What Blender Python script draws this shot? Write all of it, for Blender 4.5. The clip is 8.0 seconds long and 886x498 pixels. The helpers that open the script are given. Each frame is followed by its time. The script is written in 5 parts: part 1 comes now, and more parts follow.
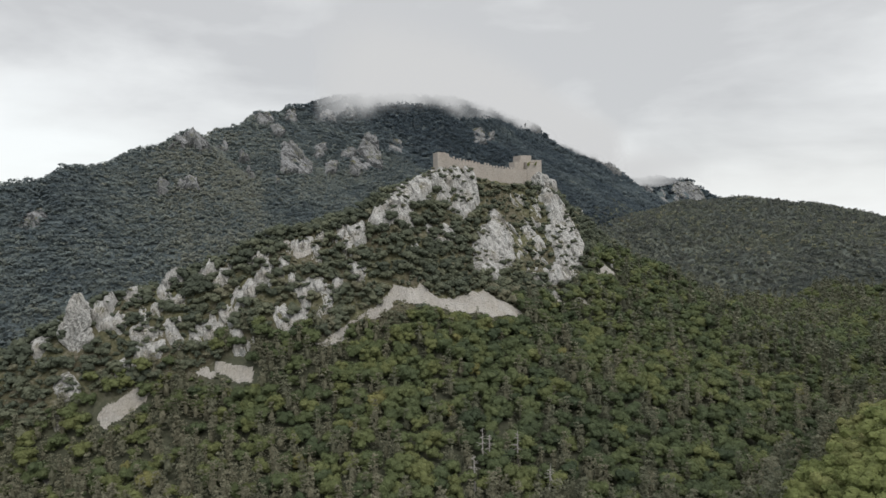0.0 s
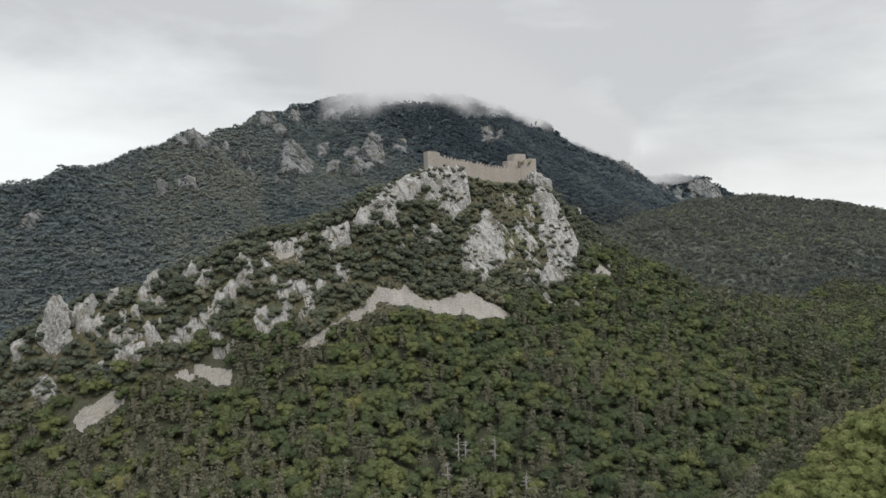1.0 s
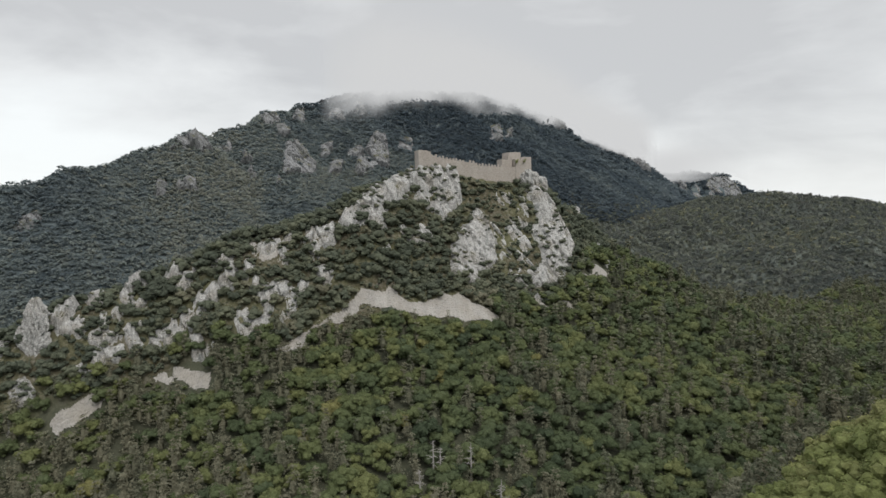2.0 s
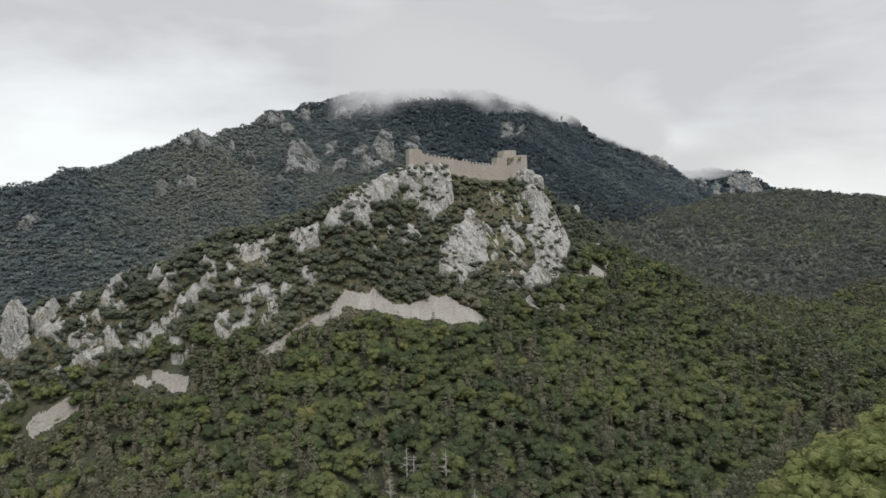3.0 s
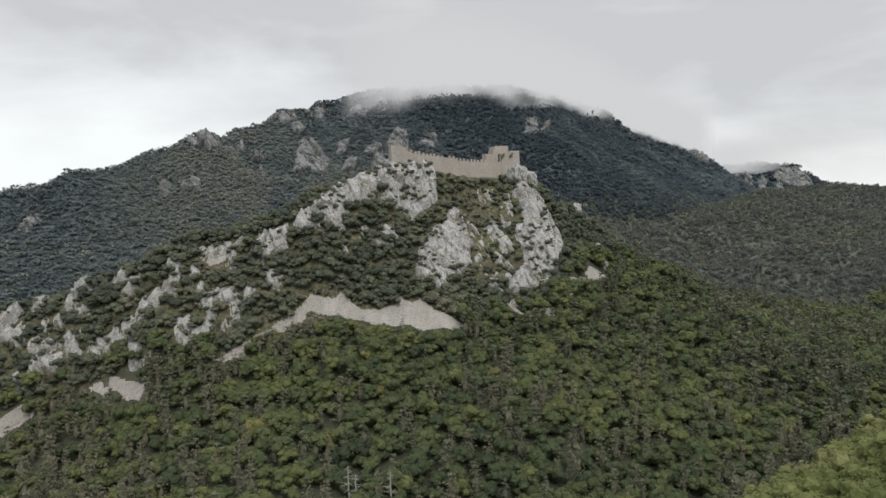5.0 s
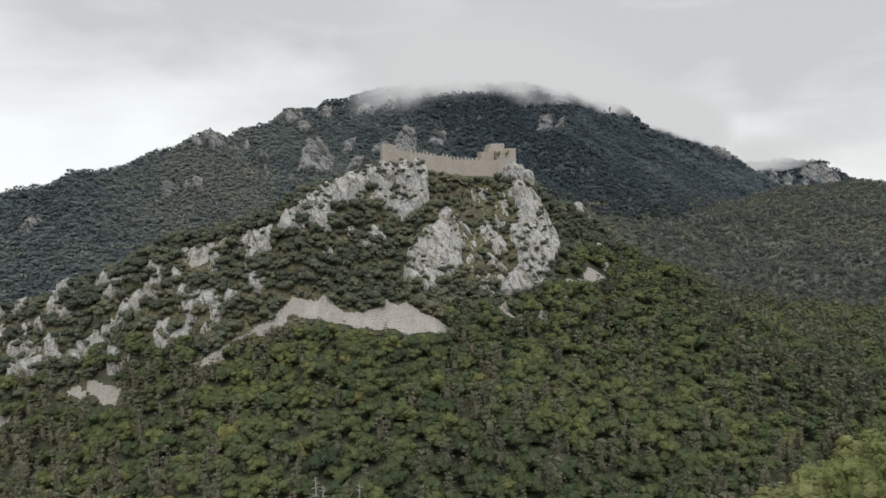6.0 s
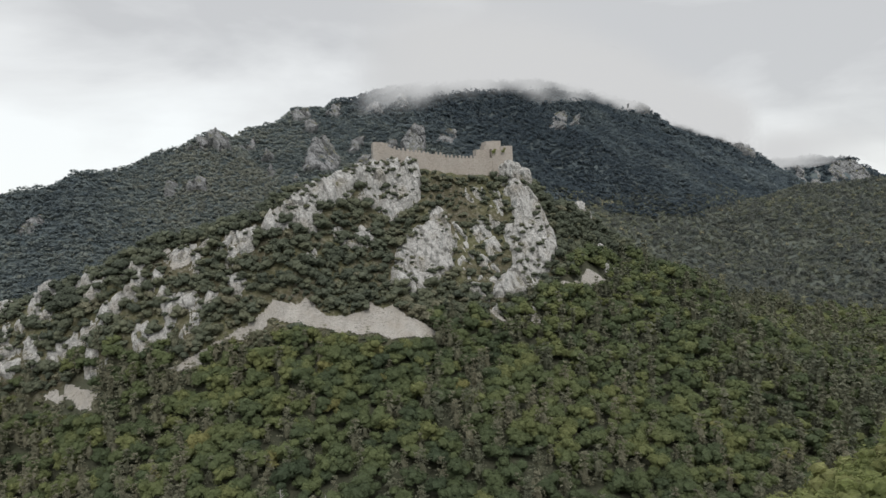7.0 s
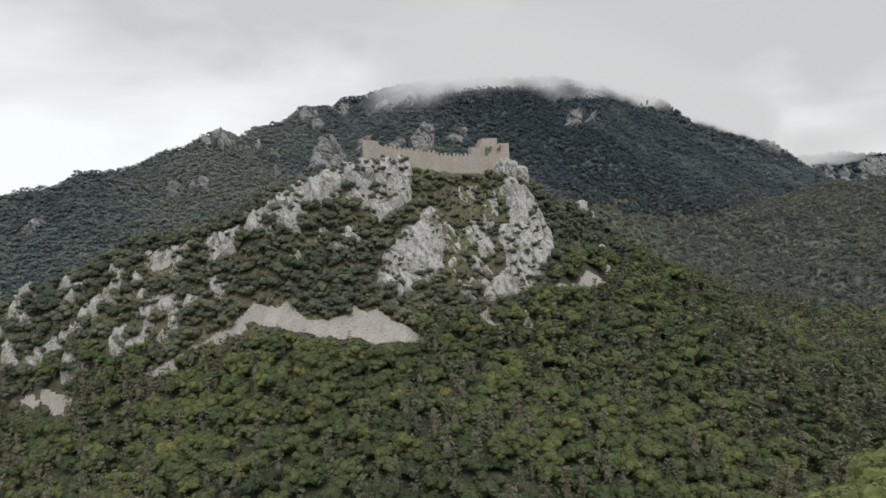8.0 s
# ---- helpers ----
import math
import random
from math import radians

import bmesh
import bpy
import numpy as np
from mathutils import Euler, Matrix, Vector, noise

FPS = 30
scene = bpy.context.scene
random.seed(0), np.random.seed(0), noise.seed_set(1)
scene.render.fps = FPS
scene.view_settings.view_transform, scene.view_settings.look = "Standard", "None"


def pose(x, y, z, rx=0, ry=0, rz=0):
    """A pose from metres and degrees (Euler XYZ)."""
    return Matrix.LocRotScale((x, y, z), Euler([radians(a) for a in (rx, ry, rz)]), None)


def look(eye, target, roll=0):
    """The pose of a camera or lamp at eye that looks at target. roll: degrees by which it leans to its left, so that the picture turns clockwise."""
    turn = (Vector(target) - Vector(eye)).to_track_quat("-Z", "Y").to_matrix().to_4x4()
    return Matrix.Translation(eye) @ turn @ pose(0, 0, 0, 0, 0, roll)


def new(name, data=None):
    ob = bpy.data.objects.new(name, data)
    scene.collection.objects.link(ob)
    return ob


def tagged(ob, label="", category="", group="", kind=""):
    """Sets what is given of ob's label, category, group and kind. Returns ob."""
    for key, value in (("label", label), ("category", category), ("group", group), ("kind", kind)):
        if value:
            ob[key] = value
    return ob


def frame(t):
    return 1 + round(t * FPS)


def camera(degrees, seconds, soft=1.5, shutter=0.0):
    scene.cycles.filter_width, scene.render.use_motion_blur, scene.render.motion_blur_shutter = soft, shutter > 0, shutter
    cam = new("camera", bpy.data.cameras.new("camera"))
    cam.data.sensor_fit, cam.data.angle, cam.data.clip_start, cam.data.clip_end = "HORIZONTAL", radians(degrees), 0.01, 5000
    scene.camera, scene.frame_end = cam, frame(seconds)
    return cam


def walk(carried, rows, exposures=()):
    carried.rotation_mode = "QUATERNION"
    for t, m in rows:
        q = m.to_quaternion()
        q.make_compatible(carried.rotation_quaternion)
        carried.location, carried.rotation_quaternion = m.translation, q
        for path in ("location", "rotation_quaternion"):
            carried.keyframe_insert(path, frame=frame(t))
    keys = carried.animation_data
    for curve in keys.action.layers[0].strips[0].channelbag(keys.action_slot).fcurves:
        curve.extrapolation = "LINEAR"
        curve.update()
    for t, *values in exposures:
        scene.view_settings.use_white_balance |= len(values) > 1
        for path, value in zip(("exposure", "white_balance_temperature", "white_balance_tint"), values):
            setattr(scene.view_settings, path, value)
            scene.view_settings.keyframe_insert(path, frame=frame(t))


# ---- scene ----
cam = camera(68.57, 8.0, soft=1.5)
PATH = [  # seconds, place, yaw, tilt, lean
    (0.0, 0.00, 0.00, 200.00, -0.000, -2.359, -1.153),
    (0.5, 6.59, 2.29, 200.16, 0.792, -2.393, -1.238),
    (1.0, 13.22, 4.85, 200.32, 1.623, -2.429, -1.326),
    (1.5, 19.89, 7.68, 200.47, 2.488, -2.467, -1.415),
    (2.0, 26.55, 10.78, 200.61, 3.386, -2.506, -1.505),
    (2.5, 33.21, 14.14, 200.75, 4.314, -2.545, -1.595),
    (3.0, 39.82, 17.76, 200.88, 5.268, -2.584, -1.685),
    (3.5, 46.37, 21.63, 200.99, 6.246, -2.621, -1.774),
    (4.0, 52.84, 25.77, 201.09, 7.245, -2.656, -1.863),
    (4.5, 59.21, 30.15, 201.17, 8.263, -2.688, -1.949),
    (5.0, 65.46, 34.79, 201.23, 9.295, -2.714, -2.033),
    (5.5, 71.55, 39.67, 201.27, 10.340, -2.737, -2.114),
    (6.0, 77.48, 44.80, 201.29, 11.394, -2.754, -2.192),
    (6.5, 83.22, 50.17, 201.28, 12.456, -2.764, -2.266),
    (7.0, 88.74, 55.77, 201.24, 13.521, -2.767, -2.336),
    (7.5, 94.03, 61.62, 201.17, 14.587, -2.761, -2.401),
    (8.0, 99.07, 67.69, 201.07, 15.651, -2.747, -2.460),
]
walk(cam, [(t, pose(x, y, z) @ pose(0, 0, 0, 0, 0, yaw) @ pose(0, 0, 0, 90 + tilt) @ pose(0, 0, 0, 0, 0, lean))
           for t, x, y, z, yaw, tilt, lean in PATH])

# ---- sky and sun ----
world = bpy.data.worlds.new("overcast_sky")
scene.world = world
world.use_nodes = True
wt = world.node_tree
wt.nodes.clear()


def wnode(kind, **values):
    n = wt.nodes.new(kind)
    for k, v in values.items():
        n.inputs[k].default_value = v
    return n


sky = wt.nodes.new("ShaderNodeTexSky")
sky.sky_type = "NISHITA"
sky.sun_disc = False
sky.sun_elevation, sky.sun_rotation = radians(48), radians(153)
coord = wt.nodes.new("ShaderNodeTexCoord")
split = wt.nodes.new("ShaderNodeSeparateXYZ")
wt.links.new(coord.outputs["Generated"], split.inputs[0])
stretch = wt.nodes.new("ShaderNodeMapping")
stretch.inputs["Scale"].default_value = (1.0, 1.0, 3.2)
wt.links.new(coord.outputs["Generated"], stretch.inputs["Vector"])
banks = wnode("ShaderNodeTexNoise", Scale=2.3, Detail=6.0, Roughness=0.52, Distortion=0.25)
wt.links.new(stretch.outputs[0], banks.inputs["Vector"])
base = wt.nodes.new("ShaderNodeMapRange")          # thick cloud overhead, a bright gap along the horizon
base.inputs["From Min"].default_value, base.inputs["From Max"].default_value = 0.05, 0.20
tilt_of_deck = wt.nodes.new("ShaderNodeMath")
tilt_of_deck.operation = "MULTIPLY_ADD"
wt.links.new(split.outputs["X"], tilt_of_deck.inputs[0])
tilt_of_deck.inputs[1].default_value = 0.12
wt.links.new(split.outputs["Z"], tilt_of_deck.inputs[2])
wt.links.new(tilt_of_deck.outputs[0], base.inputs["Value"])
thick = wt.nodes.new("ShaderNodeMath")
thick.operation = "MULTIPLY_ADD"
wt.links.new(banks.outputs[0], thick.inputs[0])
thick.inputs[1].default_value = 1.7
thick.inputs[2].default_value = -0.70
both = wt.nodes.new("ShaderNodeMath")
both.operation = "MULTIPLY_ADD"
wt.links.new(base.outputs[0], both.inputs[0])
both.inputs[1].default_value = 0.62
wt.links.new(thick.outputs[0], both.inputs[2])
ramp = wt.nodes.new("ShaderNodeValToRGB")
ramp.color_ramp.elements[0].position, ramp.color_ramp.elements[0].color = 0.10, (0.82, 0.845, 0.845, 1)
ramp.color_ramp.elements[1].position, ramp.color_ramp.elements[1].color = 0.80, (0.52, 0.525, 0.53, 1)
mid = ramp.color_ramp.elements.new(0.45)
mid.color = (0.70, 0.71, 0.71, 1)
wt.links.new(both.outputs[0], ramp.inputs[0])
mix = wt.nodes.new("ShaderNodeMixRGB")
mix.inputs[0].default_value = 0.93
dim = wt.nodes.new("ShaderNodeMixRGB")
dim.blend_type = "MULTIPLY"
dim.inputs[0].default_value = 1.0
dim.inputs[2].default_value = (0.1, 0.1, 0.1, 1)
wt.links.new(sky.outputs[0], dim.inputs[1])
wt.links.new(dim.outputs[0], mix.inputs[1])
wt.links.new(ramp.outputs[0], mix.inputs[2])
zenith = wt.nodes.new("ShaderNodeMapRange")       # an overcast sky is brightest overhead
zenith.inputs["From Min"].default_value, zenith.inputs["From Max"].default_value = 0.38, 0.95
zenith.inputs["To Min"].default_value, zenith.inputs["To Max"].default_value = 1.06, 2.3
wt.links.new(split.outputs["Z"], zenith.inputs["Value"])
glow = wnode("ShaderNodeBackground", Strength=1.06)
wt.links.new(zenith.outputs[0], glow.inputs["Strength"])
wt.links.new(mix.outputs[0], glow.inputs["Color"])
out = wt.nodes.new("ShaderNodeOutputWorld")
wt.links.new(glow.outputs[0], out.inputs[0])

sun = new("sun", bpy.data.lights.new("sun", "SUN"))
sun.data.energy, sun.data.angle, sun.data.color = 1.5, radians(30), (1.0, 0.96, 0.9)
sun.matrix_world = look((300, -200, 750), (60, 280, 150))
scene.view_settings.exposure = 0.17


# ---- materials ----
class Mat:
    """A node material under construction."""

    def __init__(self, name, rough=0.85):
        self.m = bpy.data.materials.new(name)
        self.m.use_nodes = True
        self.t = self.m.node_tree
        self.b = self.t.nodes["Principled BSDF"]
        self.b.inputs["Roughness"].default_value = rough
        self.b.inputs["Specular IOR Level"].default_value = 0.2

    def add(self, kind, **values):
        n = self.t.nodes.new(kind)
        for k, v in values.items():
            n.inputs[k.replace("_", " ")].default_value = v
        return n

    def link(self, a, b):
        self.t.links.new(a, b)

    def coords(self, sx=1.0, sy=1.0, sz=1.0, kind="Object"):
        c, m = self.add("ShaderNodeTexCoord"), self.add("ShaderNodeMapping", Scale=(sx, sy, sz))
        self.link(c.outputs[kind], m.inputs["Vector"])
        return m.outputs[0]

    def noise(self, vector, scale, detail=4.0, rough=0.55):
        n = self.add("ShaderNodeTexNoise", Scale=scale, Detail=detail, Roughness=rough)
        self.link(vector, n.inputs["Vector"])
        return n.outputs[0]

    def ramp(self, value, *stops):
        r = self.add("ShaderNodeValToRGB")
        e = r.color_ramp.elements
        while len(e) < len(stops):
            e.new(0.5)
        for k, (p, c) in zip(e, stops):
            k.position, k.color = p, (*c, 1)
        self.link(value, r.inputs[0])
        return r.outputs[0]

    def mix(self, factor, a, b, blend="MIX"):
        n = self.add("ShaderNodeMixRGB")
        n.blend_type = blend
        for socket, v in zip(n.inputs, (factor, a, b)):
            if isinstance(v, (int, float)):
                socket.default_value = v
            elif isinstance(v, tuple):
                socket.default_value = (*v, 1)
            else:
                self.link(v, socket)
        return n.outputs[0]

    def math(self, op, a, b=0.0, c=0.0):
        n = self.add("ShaderNodeMath")
        n.operation = op
        for socket, v in zip(n.inputs, (a, b, c)):
            if isinstance(v, (int, float)):
                socket.default_value = v
            else:
                self.link(v, socket)
        return n.outputs[0]

    def attr(self, name):
        n = self.add("ShaderNodeAttribute")
        n.attribute_name = name
        return n.outputs["Fac"]

    def done(self, colour, bump=None, strength=0.5, distance=0.2):
        self.link(colour, self.b.inputs["Base Color"])
        if bump is not None:
            n = self.add("ShaderNodeBump", Strength=strength, Distance=distance)
            self.link(bump, n.inputs["Height"])
            self.link(n.outputs[0], self.b.inputs["Normal"])
        return self.m


def limestone(name, pale, grey, stain):
    k = Mat(name, 0.9)
    streak = k.noise(k.coords(0.42, 0.42, 0.10), 1.0, 6, 0.6)
    patch = k.noise(k.coords(0.11, 0.11, 0.09), 1.0, 4, 0.5)
    fine = k.noise(k.coords(), 1.6, 5, 0.7)
    c = k.ramp(streak, (0.30, grey), (0.47, pale), (0.62, pale), (0.78, grey))
    c = k.mix(k.ramp(patch, (0.50, (0, 0, 0)), (0.68, (0.55, 0.55, 0.55))), c, stain)
    c = k.mix(0.55, c, k.ramp(fine, (0.34, (0.38, 0.375, 0.37)), (0.56, (1.08, 1.08, 1.08))), "MULTIPLY")
    cracks = k.add("ShaderNodeTexVoronoi", Scale=0.8)
    cracks.feature = "DISTANCE_TO_EDGE"
    bent = k.mix(0.9, k.coords(1.0, 1.0, 0.6), k.add("ShaderNodeTexNoise", Scale=0.9, Detail=4.0).outputs["Color"], "ADD")
    k.link(bent, cracks.inputs["Vector"])
    c = k.mix(0.4, c, k.ramp(cracks.outputs["Distance"], (0.0, (0.28, 0.27, 0.26)), (0.10, (1, 1, 1))), "MULTIPLY")
    facing = k.add("ShaderNodeSeparateXYZ")
    k.link(k.add("ShaderNodeNewGeometry").outputs["Normal"], facing.inputs[0])
    ledge = k.math("ADD", facing.outputs["Z"], k.math("MULTIPLY_ADD", patch, 1.6, -0.8))
    c = k.mix(k.ramp(ledge, (0.80, (0, 0, 0)), (0.96, (0.9, 0.9, 0.9))), c, k.ramp(fine, (0.3, (0.045, 0.047, 0.022)), (0.7, (0.13, 0.12, 0.06))))
    h = k.math("ADD", k.math("MULTIPLY", streak, 1.5), fine)
    return k.done(c, h, 0.9, 0.8)


def foliage(name, *stops, grain=1.7, depth=0.31, level=0.0, thin_share=0.33):
    """Leaves: the tint of a tree picks its colour, each clump varies about it; level: how far the shading normals bend
    one way upwards, flattening contrast like haze.
    """
    k = Mat(name, 0.75)
    info = k.add("ShaderNodeObjectInfo")
    tint = k.math("ADD", k.attr("tint"), k.math("MULTIPLY_ADD", info.outputs["Random"], 0.5, -0.25))
    c = k.ramp(tint, *stops)
    isle = k.add("ShaderNodeNewGeometry").outputs["Random Per Island"]
    c = k.mix(1.0, c, k.ramp(isle, (0.0, (0.88, 0.88, 0.88)), (1.0, (1.12, 1.12, 1.1))), "MULTIPLY")
    sprays = k.noise(k.add("ShaderNodeNewGeometry").outputs["Position"], grain, 4, 0.75)
    c = k.mix(0.9, c, k.ramp(sprays, (0.34, (1 - depth,) * 3), (0.66, (1 + depth,) * 3)), "MULTIPLY")
    k.done(c, sprays, 0.5, 0.3)
    if level:
        up = k.mix(level, k.add("ShaderNodeNewGeometry").outputs["Normal"], (0.1, -0.45, 0.88))
        k.link(up, k.b.inputs["Normal"])
    thin = k.add("ShaderNodeBsdfTranslucent")
    k.link(c, thin.inputs["Color"])
    both_sides = k.add("ShaderNodeMixShader", Fac=thin_share)
    k.link(k.b.outputs[0], both_sides.inputs[1])
    k.link(thin.outputs[0], both_sides.inputs[2])
    k.link(both_sides.outputs[0], k.t.nodes["Material Output"].inputs[0])
    return k.m


STONE = limestone("limestone", (0.49, 0.485, 0.47), (0.27, 0.285, 0.275), (0.30, 0.27, 0.22))
CRAG = limestone("mountain_limestone", (0.26, 0.265, 0.27), (0.065, 0.070, 0.07), (0.085, 0.095, 0.08))
BROAD = foliage("broad_leaves", (0.0, (0.056, 0.076, 0.044)), (0.35, (0.086, 0.110, 0.056)), (0.65, (0.118, 0.142, 0.064)),
                (0.9, (0.168, 0.182, 0.074)), (1.0, (0.27, 0.225, 0.095)))
PINE = foliage("pine_needles", (0.0, (0.115, 0.126, 0.090)), (0.5, (0.160, 0.166, 0.116)), (1.0, (0.20, 0.194, 0.138)))
OAK = foliage("holm_oak_leaves", (0.0, (0.070, 0.084, 0.064)), (0.5, (0.112, 0.128, 0.092)), (0.85, (0.155, 0.166, 0.112)), (1.0, (0.19, 0.186, 0.13)))
SPUR_LEAF = foliage("bright_leaves", (0.0, (0.125, 0.155, 0.055)), (0.5, (0.19, 0.215, 0.080)), (1.0, (0.27, 0.26, 0.12)))
# Haze over the far hill is mixed into its leaf colours, greyer and paler
HAZED_FAR_LEAF = foliage("hazed_hill_leaves", (0.0, (0.086, 0.102, 0.097)), (0.35, (0.134, 0.142, 0.128)), (0.65, (0.165, 0.184, 0.140)), (0.9, (0.235, 0.242, 0.158)), (1.0, (0.29, 0.265, 0.175)),
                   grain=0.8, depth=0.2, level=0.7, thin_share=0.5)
# Aerial haze is painted into these leaves: blue-grey and lifted
HAZED_MOUNT_LEAF = foliage("hazed_mountain_leaves", (0.0, (0.070, 0.094, 0.114)), (0.4, (0.130, 0.162, 0.178)), (0.75, (0.222, 0.256, 0.246)), (1.0, (0.28, 0.292, 0.25)),
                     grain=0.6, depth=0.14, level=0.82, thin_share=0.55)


def bark_material(name, dark, pale):
    k = Mat(name, 0.9)
    n = k.noise(k.coords(3, 3, 0.6), 2.0, 5)
    return k.done(k.ramp(n, (0.3, dark), (0.7, pale)), n, 0.6, 0.05)


BARK = bark_material("bark", (0.05, 0.042, 0.035), (0.13, 0.115, 0.10))
DEADWOOD = bark_material("bleached_deadwood", (0.20, 0.19, 0.18), (0.42, 0.40, 0.38))


def canopy(name, *stops):
    """Treetops far off: the tint of each crown picks its colour, leaf masses mottle it."""
    k = Mat(name, 0.85)
    v = k.coords()
    fine, mass = k.noise(v, 0.9, 5, 0.7), k.noise(v, 0.02, 3)
    tint = k.math("ADD", k.attr("tint"), k.math("MULTIPLY_ADD", mass, 0.7, -0.35))
    c = k.mix(0.8, k.ramp(tint, *stops), k.ramp(fine, (0.3, (0.72, 0.72, 0.72)), (0.7, (1.22, 1.22, 1.2))), "MULTIPLY")
    return k.done(c, fine, 0.6, 0.7)


# far hill canopy, greyed by the same painted haze
HAZED_HILL_CANOPY = canopy("hill_canopy", (0.0, (0.066, 0.078, 0.072)), (0.5, (0.095, 0.108, 0.094)), (1.0, (0.125, 0.132, 0.102)))
# the mountain's haze is in its canopy colour as well
HAZED_MOUNT_CANOPY = canopy("mountain_canopy", (0.0, (0.056, 0.074, 0.082)), (0.5, (0.082, 0.102, 0.110)), (1.0, (0.110, 0.128, 0.124)))


def ground_material():
    k = Mat("hillside_ground", 0.95)
    v = k.coords()
    big, fine = k.noise(v, 0.05, 5), k.noise(v, 0.7, 6, 0.65)
    floor = k.ramp(fine, (0.3, (0.045, 0.050, 0.034)), (0.7, (0.085, 0.088, 0.060)))
    grass = k.ramp(fine, (0.28, (0.045, 0.047, 0.025)), (0.5, (0.085, 0.076, 0.048)), (0.72, (0.20, 0.19, 0.16)))
    green = k.ramp(fine, (0.28, (0.055, 0.055, 0.03)), (0.52, (0.108, 0.108, 0.058)), (0.75, (0.24, 0.225, 0.18)))
    dry = k.mix(k.ramp(big, (0.42, (0, 0, 0)), (0.58, (1, 1, 1))), grass, green)
    # haze painted on the ground: blue-grey that grows with distance
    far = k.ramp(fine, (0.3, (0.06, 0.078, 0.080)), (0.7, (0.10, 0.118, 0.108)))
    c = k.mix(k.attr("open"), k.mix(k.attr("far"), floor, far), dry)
    return k.done(c, fine, 0.6, 0.5)


def scree_material():
    k = Mat("limestone_scree", 0.95)
    v = k.coords()
    big, fine = k.noise(v, 0.16, 4), k.noise(v, 2.6, 6, 0.75)
    runs = k.noise(k.coords(0.35, 0.06, 0.06), 1.0, 4)
    c = k.ramp(fine, (0.25, (0.20, 0.19, 0.175)), (0.5, (0.34, 0.325, 0.30)), (0.75, (0.47, 0.455, 0.43)))
    c = k.mix(k.ramp(big, (0.42, (0, 0, 0)), (0.7, (0.6, 0.6, 0.6))), c, (0.29, 0.265, 0.225))
    c = k.mix(0.35, c, k.ramp(runs, (0.35, (0.6, 0.6, 0.6)), (0.6, (1.05, 1.05, 1.05))), "MULTIPLY")
    return k.done(c, fine, 0.8, 0.25)


def masonry_material():
    k = Mat("castle_masonry", 0.92)
    v = k.coords()
    fine, big = k.noise(v, 1.9, 6, 0.7), k.noise(v, 0.16, 4, 0.6)
    course = k.noise(k.coords(0.5, 0.5, 2.4), 1.2, 3)
    down = k.noise(k.coords(0.22, 0.22, 0.06), 1.0, 4)
    c = k.ramp(fine, (0.25, (0.24, 0.215, 0.19)), (0.5, (0.375, 0.34, 0.305)), (0.78, (0.48, 0.445, 0.405)))
    c = k.mix(k.ramp(big, (0.45, (0, 0, 0)), (0.66, (0.7, 0.7, 0.7))), c, (0.36, 0.335, 0.305))
    c = k.mix(0.3, c, k.ramp(down, (0.35, (0.66, 0.64, 0.6)), (0.6, (1.05, 1.05, 1.05))), "MULTIPLY")
    c = k.mix(0.32, c, k.ramp(course, (0.35, (0.6, 0.6, 0.6)), (0.6, (1.05, 1.05, 1.05))), "MULTIPLY")
    return k.done(c, k.math("ADD", fine, course), 0.6, 0.15)


GROUND, SCREE, MASONRY = ground_material(), scree_material(), masonry_material()


# ---- the land ----
def lattice(ix, iy, seed):
    h = (ix.astype(np.int64) * 374761393 + iy.astype(np.int64) * 668265263 + seed * 144665) & 0xFFFFFFFF
    h = ((h ^ (h >> 13)) * 1274126177) & 0xFFFFFFFF
    return ((h ^ (h >> 16)) & 0xFFFF) / 65535.0


def wave(x, y, size, seed):
    """Smooth noise from 0 to 1, with bumps of about that size."""
    u, v = np.asarray(x, float) / size, np.asarray(y, float) / size
    iu, iv = np.floor(u), np.floor(v)
    fu, fv = u - iu, v - iv
    fu, fv = fu * fu * (3 - 2 * fu), fv * fv * (3 - 2 * fv)
    a, b = lattice(iu, iv, seed), lattice(iu + 1, iv, seed)
    c, d = lattice(iu, iv + 1, seed), lattice(iu + 1, iv + 1, seed)
    return (a * (1 - fu) + b * fu) * (1 - fv) + (c * (1 - fu) + d * fu) * fv


def fractal(x, y, size, seed, octaves=4):
    total, gain = 0.0, 1.0
    for k in range(octaves):
        total = total + gain * (wave(x, y, size / 2 ** k, seed + k) - 0.5)
        gain *= 0.5
    return total


def seg_field(x, y, nodes):
    """Distance to a line of nodes, the height of the nearest place on it, and the side (positive: on its right)."""
    x, y = np.asarray(x, float), np.asarray(y, float)
    best = np.full(x.shape, 1e9)
    top = np.zeros(x.shape)
    side = np.zeros(x.shape)
    for (ax, ay, az), (bx, by, bz) in zip(nodes, nodes[1:]):
        dx, dy = bx - ax, by - ay
        u = np.clip(((x - ax) * dx + (y - ay) * dy) / (dx * dx + dy * dy), 0, 1)
        ex, ey = x - ax - u * dx, y - ay - u * dy
        d = np.hypot(ex, ey)
        near = d < best
        best = np.where(near, d, best)
        top = np.where(near, az + u * (bz - az), top)
        side = np.where(near, np.where(ex * dy - ey * dx > 0, 1.0, -1.0), side)
    return best, top, side


def soft_max(a, b, k):
    h = np.clip(0.5 + 0.5 * (a - b) / k, 0, 1)
    return b + (a - b) * h + k * h * (1 - h)


